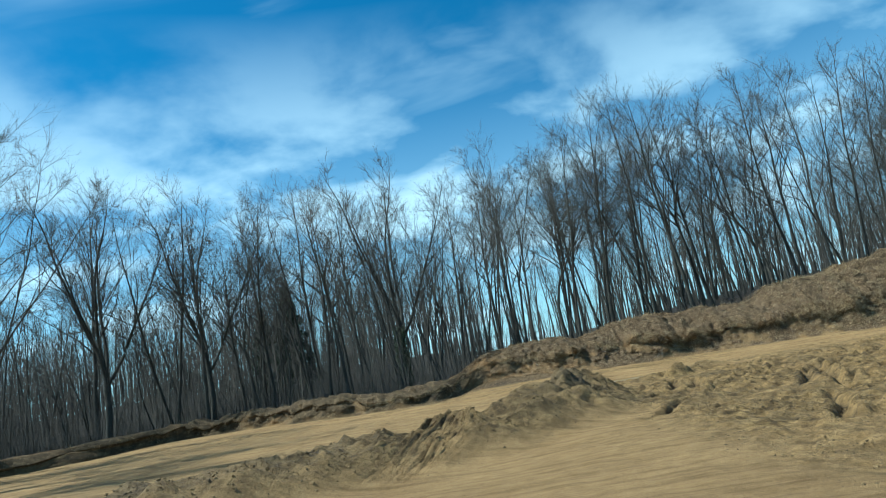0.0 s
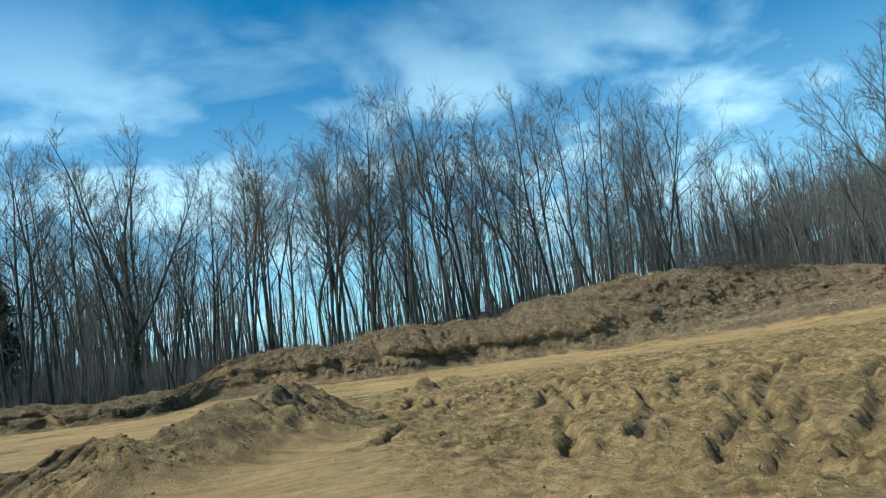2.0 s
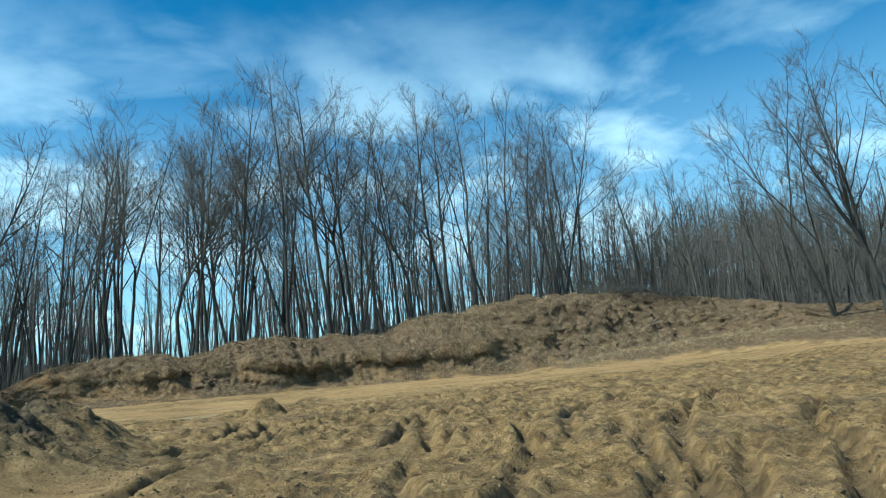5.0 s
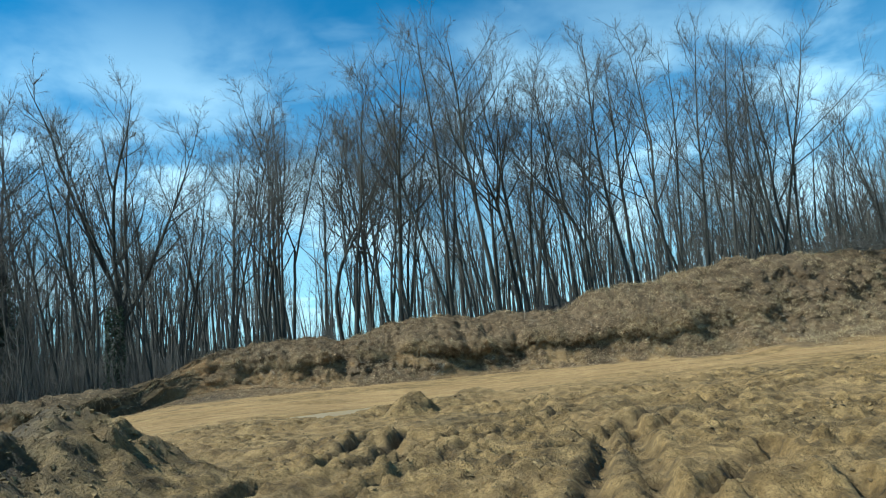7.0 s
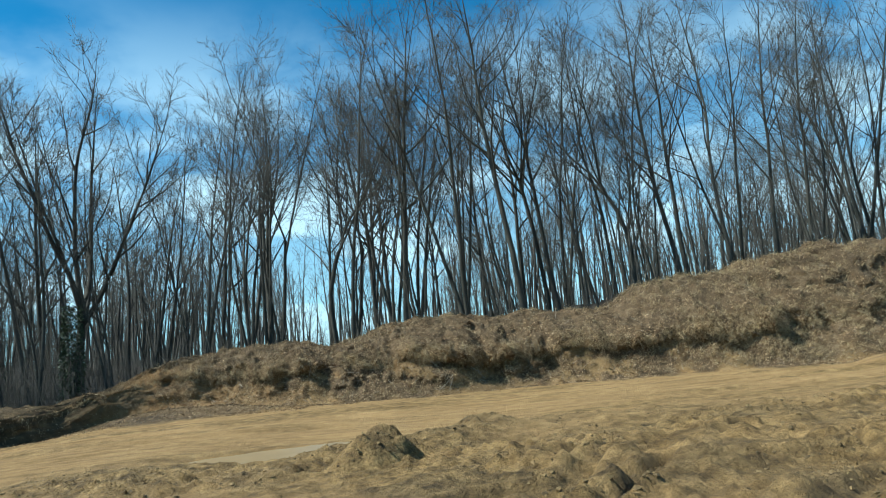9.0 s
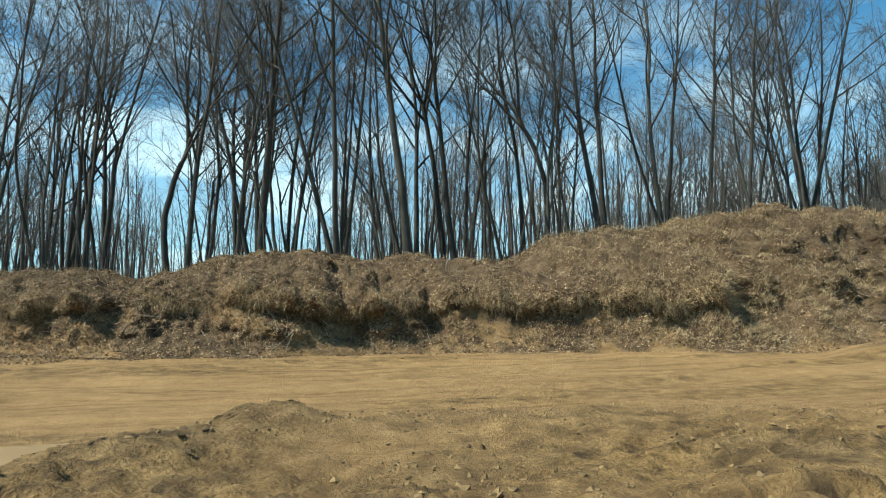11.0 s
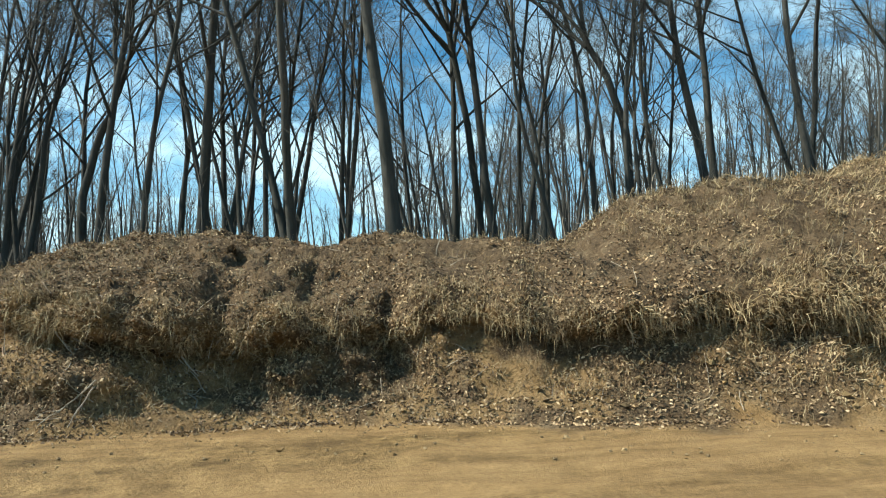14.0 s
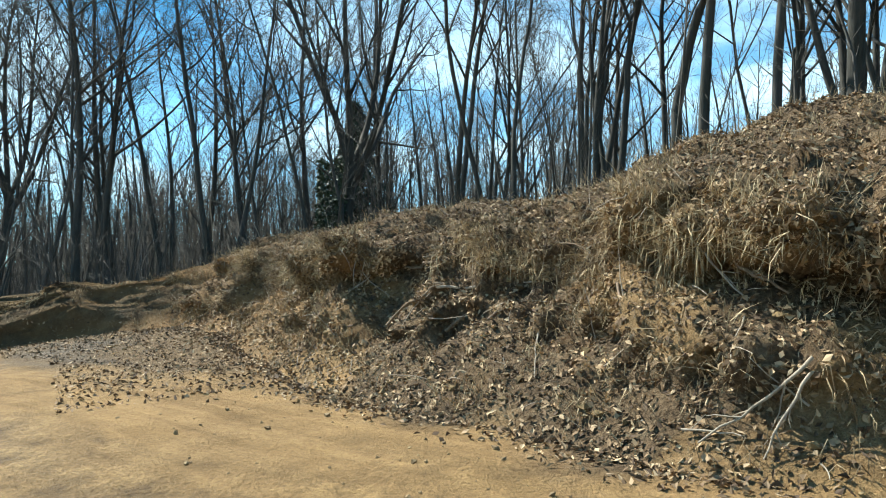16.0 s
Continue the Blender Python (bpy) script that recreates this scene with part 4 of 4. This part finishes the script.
def blades(p, way, length, width, rs, droop):
    """Bent blades as strips of two quads."""
    k = len(p)
    side = unit(np.cross(way, rs.normal(0, 1, (k, 3)))) * width[:, None]
    m = p + way * length[:, None] * 0.55
    tip = m + unit(way + np.array([0, 0, -1.0]) * droop[:, None]) * length[:, None] * 0.55
    co = np.stack([p - side, p + side, m - side * 0.8, m + side * 0.8, tip], 1).reshape(-1, 3)
    i = np.arange(k)[:, None] * 5
    f = np.concatenate([i + np.array([[0, 1, 3]]), i + np.array([[0, 3, 2]]), i + np.array([[2, 3, 4]])])
    return co, f


def dry_grass(tufts=8500, per=10):
    rs = np.random.RandomState(42)
    n = tufts
    xs = np.where(rs.rand(n) < 0.7, rs.uniform(2, 33, n), rs.uniform(-30, 55, n))
    s = np.where(rs.rand(n) < 0.30, rs.uniform(0.48, 0.66, n), rs.uniform(0.02, 1.25, n))
    more = 3200
    xs, s = np.concatenate([xs, rs.uniform(25, 44, more)]), np.concatenate([s, rs.uniform(0.08, 1.05, more)])
    n += more
    keep = fbm(xs * 0.8, s * 3, 3, 1) + 0.8 * rs.rand(n) > 0.1
    xs, s = xs[keep], s[keep]
    x3, v3 = on_spur(rs, 1500)
    xs, vs = np.concatenate([xs, x3]), np.concatenate([s * DEPTH(xs), v3])
    p, nn = surface(xs, vs)
    p, nn = np.repeat(p, per, 0), np.repeat(nn, per, 0)
    big = np.repeat(rs.uniform(0.5, 1.5, len(xs)), per)
    k = len(p)
    p = p + rs.normal(0, 0.05, (k, 3)) * big[:, None] - nn * 0.02
    way = unit(nn * 0.7 + np.array([0, -0.35, 0.35]) + rs.normal(0, 0.45, (k, 3)))
    co, f = blades(p, way, rs.uniform(0.10, 0.30, k) * big, rs.uniform(0.0018, 0.0045, k) * (1 + 0.6 * (p[:, 0] > 25)), rs, rs.uniform(0.3, 2.2, k))
    # strands that hang from the lip
    m = 13000
    xs = rs.uniform(-6, 31, m)
    keep = (fbm(xs * 1.7, xs * 0 + 2, 4, 4, 0.6) + 0.6 * rs.rand(m)) > 0.3
    xs = xs[keep]
    m = len(xs)
    p2, n2 = surface(xs, rs.uniform(0.47, 0.58, m) * DEPTH(xs))
    w2 = unit(np.array([0, -0.7, -0.2]) + rs.normal(0, 0.35, (m, 3)))
    co2, f2 = blades(p2, w2, 0.06 + 0.48 * rs.rand(m) ** 1.6, rs.uniform(0.0025, 0.0060, m), rs, rs.uniform(3, 8, m))
    co, f = np.concatenate([co, co2]), np.concatenate([f, f2 + len(co)])
    tagged(new("dry_grass", flat_mesh("dry_grass", co, f, GRASS)), "tufts of straw-coloured dead grass on the bank", "grass", kind="stuff")


GEM = bmesh.new()
for c in ((1, 0, 0), (0, 1, 0), (-1, 0, 0), (0, -1, 0), (0, 0, 1), (0, 0, -1)):
    GEM.verts.new(c)
GEM.verts.ensure_lookup_table()
for i in range(4):
    GEM.faces.new([GEM.verts[k] for k in (i, (i + 1) % 4, 4)])
    GEM.faces.new([GEM.verts[k] for k in ((i + 1) % 4, i, 5)])
GEM.verts.index_update()
GEM_V = np.array([v.co[:] for v in GEM.verts])
GEM_F = np.array([[v.index for v in f.verts] for f in GEM.faces])
GEM.free()


def lumps(name, p, nn, size, seed, mat, label, category):
    rs = np.random.RandomState(seed)
    k = len(p)
    q = unit(rs.normal(0, 1, (k, 4)))
    w, x, y, z = q.T
    R = np.stack([1 - 2 * (y * y + z * z), 2 * (x * y - z * w), 2 * (x * z + y * w), 2 * (x * y + z * w), 1 - 2 * (x * x + z * z), 2 * (y * z - x * w), 2 * (x * z - y * w), 2 * (y * z + x * w), 1 - 2 * (x * x + y * y)], -1).reshape(k, 3, 3)
    shape = GEM_V[None] * rs.uniform(0.6, 1.3, (k, 6, 1)) * rs.uniform(0.6, 1.2, (k, 1, 3))
    co = np.einsum("kij,knj->kni", R, shape) * size[:, None, None]
    co[..., 2] *= 0.75
    co = co + (p + nn * size[:, None] * 0.3)[:, None]
    f = (np.arange(k)[:, None, None] * 6 + GEM_F[None]).reshape(-1, 3)
    tagged(new(name, flat_mesh(name, co.reshape(-1, 3), f, mat, False)), label, category, kind="stuff")


def soil_material(name, lo, hi):
    m, nt, b = material(name)
    co = coords(nt)
    g = nt.nodes.new("ShaderNodeNewGeometry")
    c = ramp(nt, g.outputs["Random Per Island"], [(0.0, lo), (1.0, hi)])
    n = noise_node(nt, 30, 4, 0.7, vec=co)
    c = mixed(nt, 0.5, c, ramp(nt, n, [(0.3, (0.6, 0.6, 0.6)), (0.7, (1.25, 1.25, 1.25))]), "MULTIPLY")
    nt.links.new(c, b.inputs["Base Color"])
    b.inputs["Roughness"].default_value = 0.95
    bump(nt, b, n, 0.6, 0.02)
    return m


CLOD = soil_material("clod", (0.075, 0.049, 0.020), (0.26, 0.172, 0.072))

CRUMB = soil_material("crumb", (0.15, 0.10, 0.048), (0.36, 0.25, 0.12))


def clods(n=150000):
    rs = np.random.RandomState(43)
    xs, ys = rs.uniform(-9, 34, n), rs.uniform(8, 41.5, n)
    heap = np.clip(ridge(xs, ys, BERM) * 1.3 + ridge(xs, ys, HUMP) * 2 + ridge(xs, ys, SPOIL) * 3, 0, 1)
    clump = step(0.05, 0.40, fbm(xs * 0.55, ys * 0.8, 4, 4, 0.6)) + 0.6 * step(0.15, 0.45, fbm(xs * 1.7, ys * 1.7, 3, 2))
    want = np.clip(0.62 * churn_of(xs, ys) * clump + 0.8 * heap, 0, 0.9)
    keep = rs.rand(n) < want
    xs, ys = xs[keep], ys[keep]
    p, nn = surface(xs, ys - FOOT(xs) - 0.45 * fbm(xs * 0.25, xs * 0 + 3.3, 3, 1))
    size = 0.010 + 0.050 * rs.rand(len(p)) ** 2.6
    lumps("clods", p - nn * size[:, None] * 0.45, nn, size, 44, CLOD, "loose clods of brown mud and clay", "clods")
    # sods and chunks broken out of the face
    m = 900
    xs = rs.uniform(3, 36, m)
    p, nn = surface(xs, rs.uniform(0.03, 0.62, m) * DEPTH(xs))
    lumps("sods", p, nn, 0.02 + 0.065 * rs.rand(m) ** 3, 47, CLOD, "chunks of clay and sod fallen down the bank", "soil")
    # crumbs fallen along the foot of the cut
    m = 4500
    xs = rs.uniform(2, 40, m)
    p, nn = surface(xs, 1.3 - 3.6 * rs.rand(m) ** 1.6)
    lumps("crumbs", p, nn, 0.005 + 0.035 * rs.rand(m) ** 5, 45, CRUMB, "crumbled earth along the foot of the bank", "soil")


leaf_litter()
dry_grass()
clods()


# ---- sticks and roots on the face of the cut ----
PALE = bark_material("pale_wood", (0.26, 0.20, 0.14), (0.52, 0.44, 0.34))
ROOT = bark_material("root", (0.12, 0.075, 0.04), (0.30, 0.20, 0.12))
STICKS = [
    ("exposed_root", (16.76, 52.8, 1.1), (17.32, 52.1, 0.5), 0.014, PALE), ("stick", (15.32, 52.5, 1.5), (15.48, 52.3, 0.97), 0.010, PALE), ("stick", (15.96, 52.3, 0.9), (15.72, 51.7, 0.38), 0.012, PALE),
    ("stick", (23.9, 52.0, 1.7), (24.2, 51.6, 1.31), 0.016, PALE), ("stalk", (21.5, 54.3, 3.2), (21.4, 54.1, 2.6), 0.015, PALE), ("exposed_root", (17.48, 53.1, 1.4), (17.96, 52.8, 1.7), 0.016, ROOT),
    ("exposed_root", (11.96, 52.5, 0.9), (12.28, 52.9, 1.6), 0.022, ROOT), ("exposed_root", (11.64, 52.8, 1.45), (12.76, 53.0, 1.5), 0.020, PALE), ("exposed_root", (12.45, 52.6, 0.9), (12.92, 52.9, 1.4), 0.022, ROOT),
    ("stick", (13.32, 52.6, 1.0), (13.64, 52.2, 0.66), 0.010, PALE), ("exposed_root", (15.3, 52.4, 1.62), (15.7, 52.4, 1.4), 0.018, ROOT), ("stick", (15.96, 52.4, 0.98), (15.3, 51.6, 0.42), 0.014, PALE),
    ("stick", (16.9, 52.9, 1.25), (17.25, 52.3, 0.95), 0.018, PALE), ("stick", (15.16, 51.8, 0.46), (15.56, 51.85, 0.48), 0.010, PALE), ("exposed_root", (14.2, 53.0, 1.5), (14.44, 52.6, 1.04), 0.014, ROOT),
    ("exposed_root", (9.8, 53.0, 1.35), (10.04, 53.0, 1.65), 0.012, PALE), ("exposed_root", (11.56, 52.8, 1.5), (13.0, 53.5, 1.9), 0.024, ROOT), ("exposed_root", (10.36, 53.2, 1.7), (11.64, 53.0, 1.8), 0.018, ROOT),
    ("stick", (15.0, 52.5, 1.78), (15.4, 52.4, 1.4), 0.012, PALE), ("stick", (16.84, 52.9, 1.2), (17.4, 52.5, 0.7), 0.012, PALE), ("exposed_root", (11.08, 52.5, 1.0), (11.72, 52.8, 1.5), 0.018, ROOT),
    ("exposed_root", (23.08, 52.6, 2.2), (23.16, 52.2, 1.8), 0.012, ROOT), ("stick", (42.5, 50.3, 2.3), (45.5, 51.4, 3.0), 0.03, PALE), ("stick", (6.6, 56.2, 1.42), (6.95, 56.1, 1.26), 0.035, PALE),
    ("stalk", (26.6, 55.2, 4.6), (26.4, 55.0, 4.0), 0.012, PALE), ("stalk", (24.3, 54.9, 4.1), (24.2, 54.8, 3.4), 0.012, PALE),
]
NOTE = {"exposed_root": ("brown tree root hanging out of the cut bank", "root"), "stick": ("pale broken stick lying on the bank", "stick"), "stalk": ("pale dry weed stalk standing on the bank top", "weed stalk")}
def on_face(p):
    """The place on the face of the cut with the x and the height of p."""
    vs = np.linspace(0.05, float(DEPTH(p[0])) * 1.05, 240)
    y, z = ground_at(np.full(240, float(p[0])), vs)
    i = int(np.argmin(np.abs(z - p[2]) + 0.02 * (y - y[0])))
    return np.array([p[0], y[i] - 0.04, z[i] + 0.02])


for k, (name, a, b, r, mat) in enumerate(STICKS):
    srs = np.random.RandomState(600 + k)
    if name == "stalk":
        foot = np.array([b[0], b[1], ground_z(b[0], b[1]) - 0.03])
        a, b = foot + np.array(a) - np.array(b), foot
    else:
        a, b = on_face(a), on_face(b)
    L = np.linalg.norm(b - a)
    tb = Tubes()
    f = np.linspace(0, 1, 8)[:, None]
    off = np.cumsum(srs.normal(0, 0.035 * L, (8, 3)), 0)
    pts = a + (b - a) * f + (off - off[-1] * f) * (0.5 if name == "stick" else 1.0)
    tb.tube(pts, np.linspace(r, r * 0.5, 8), 6)
    for q in range(3 if name != "stalk" else 0):
        p, d = along(pts, srs.uniform(1, 6.5))
        bp, _ = wander(srs, p, unit(d) + srs.normal(0, 0.5, 3), L * srs.uniform(0.2, 0.45), 4, 0.2, -0.05)
        tb.tube(bp, np.linspace(r * 0.5, r * 0.2, 5), 4)
    tagged(new(name, tb.mesh(name, mat)), *NOTE[name], group=name.replace("_", " ") + "s of the bank")


# ---- puddles of muddy water ----
def puddle_material():
    m, nt, b = material("muddy_water")
    n = noise_node(nt, 1.2, 4, vec=coords(nt))
    nt.links.new(ramp(nt, n, [(0.3, (0.24, 0.16, 0.07)), (0.7, (0.33, 0.225, 0.105))]), b.inputs["Base Color"])
    b.inputs["Roughness"].default_value = 0.3
    return m


WATER = puddle_material()
for px, py, a, b, level in POOLS:
    bm = bmesh.new()
    prs = np.random.RandomState(int(px * 10))
    rim = [bm.verts.new((px + 1.5 * a * math.cos(t) * (1 + 0.1 * prs.normal()), py + 1.5 * b * math.sin(t) * (1 + 0.1 * prs.normal()), level)) for t in np.arange(40) * 2 * math.pi / 40]
    top = bm.faces.new(rim)
    low = bmesh.ops.extrude_face_region(bm, geom=[top])
    bmesh.ops.translate(bm, verts=[v for v in low["geom"] if isinstance(v, bmesh.types.BMVert)], vec=(0, 0, -0.06))
    bmesh.ops.recalc_face_normals(bm, faces=bm.faces)
    me = bpy.data.meshes.new("puddle")
    bm.to_mesh(me)
    me.materials.append(WATER)
    tagged(new("puddle", me), "shallow tan puddle of muddy water in the dirt", "puddle", group="puddles")


# ---- a small evergreen in the wood, and a trunk grown over with ivy ----
def green_material(name, lo, hi):
    m, nt, b = material(name)
    g = nt.nodes.new("ShaderNodeNewGeometry")
    nt.links.new(ramp(nt, g.outputs["Random Per Island"], [(0.0, lo), (1.0, hi)]), b.inputs["Base Color"])
    b.inputs["Roughness"].default_value = 0.6
    return m


NEEDLE = green_material("needles", (0.012, 0.028, 0.012), (0.035, 0.062, 0.028))
IVY = green_material("ivy", (0.015, 0.03, 0.012), (0.05, 0.075, 0.03))


def evergreen(x, y, h, seed):
    rs = np.random.RandomState(seed)
    z = ground_z(x, y)
    root = tagged(new("evergreen_tree"), "small dark green conifer among the bare trees", "tree")
    root.location = (x, y, z)
    tb = Tubes()
    tb.tube(np.array([(0, 0, -0.2), (0, 0, h * 0.5), (0, 0, h)]), (0.12, 0.07, 0.01), 7)
    pts = []
    for k in range(190):
        f = 0.06 + 0.92 * k / 190
        a = k * 2.4 + rs.rand()
        L = ((1 - f) * h * 0.32 + 0.15) * rs.uniform(0.6, 1.1)
        bp, _ = wander(rs, (0, 0, h * f), (math.cos(a), math.sin(a), -0.15), L, 4, 0.06, 0.02)
        tb.tube(bp, (0.02, 0.016, 0.012, 0.008, 0.004), 3)
        for q in range(44):
            pts.append(along(bp, rs.uniform(0.3, 4))[0])
    new("trunk", tb.mesh("trunk", BARK)).parent = root
    p = np.array(pts)
    k = len(p)
    co, f = blades(p, unit(rs.normal(0, 1, (k, 3)) + np.array([0, 0, 0.2])), rs.uniform(0.022, 0.05, k) * h, rs.uniform(0.0035, 0.007, k) * h, rs, rs.uniform(0, 0.6, k))
    new("crown", flat_mesh("crown", co, f, NEEDLE)).parent = root


evergreen(-20.3, 83.3, 14.5, 71)
evergreen(-24.5, 86.0, 12.0, 73)


def ivy_tree(x, y):
    rs = np.random.RandomState(81)
    t = plant(x, y, 5, 25, turn=40, label="broad bare hardwood whose lower trunk is thick with ivy")
    n = 3200
    hgt = 5.5 * rs.rand(n) ** 1.3
    a = rs.rand(n) * 6.28
    r = 0.28 + 0.30 * rs.rand(n) * (1.3 - hgt / 6)
    p = np.stack([r * np.cos(a), r * np.sin(a), hgt], -1)
    out = unit(np.stack([np.cos(a), np.sin(a), rs.normal(0, 0.4, n)], -1))
    co, f = blades(p, unit(out + rs.normal(0, 0.5, (n, 3))), rs.uniform(0.08, 0.18, n), rs.uniform(0.03, 0.06, n), rs, rs.uniform(0, 1.5, n))
    o = new("ivy", flat_mesh("ivy", co, f, IVY))
    o["label"] = "dark green ivy leaves"
    o.parent = t


ivy_tree(-4.9, 66.4)


# ---- broken twigs strewn over the bank ----
def twig_litter(n=520):
    rs = np.random.RandomState(91)
    xs = rs.uniform(3, 36, n)
    p, nn = surface(xs, rs.uniform(0.02, 1.1, n) * DEPTH(xs))
    tb = Tubes()
    for k in range(n):
        t = unit(np.cross(nn[k], rs.normal(0, 1, 3)) + nn[k] * rs.uniform(0.0, 0.5))
        L = rs.uniform(0.1, 0.55)
        pts, _ = wander(rs, p[k] + nn[k] * 0.02, t, L, 3, 0.15, 0.0)
        tb.tube(pts, np.linspace(rs.uniform(0.004, 0.009), 0.002, 4), 4)
    joined("twig_litter", tb, PALE, "pale broken twigs strewn over the bank", "twigs")


twig_litter()
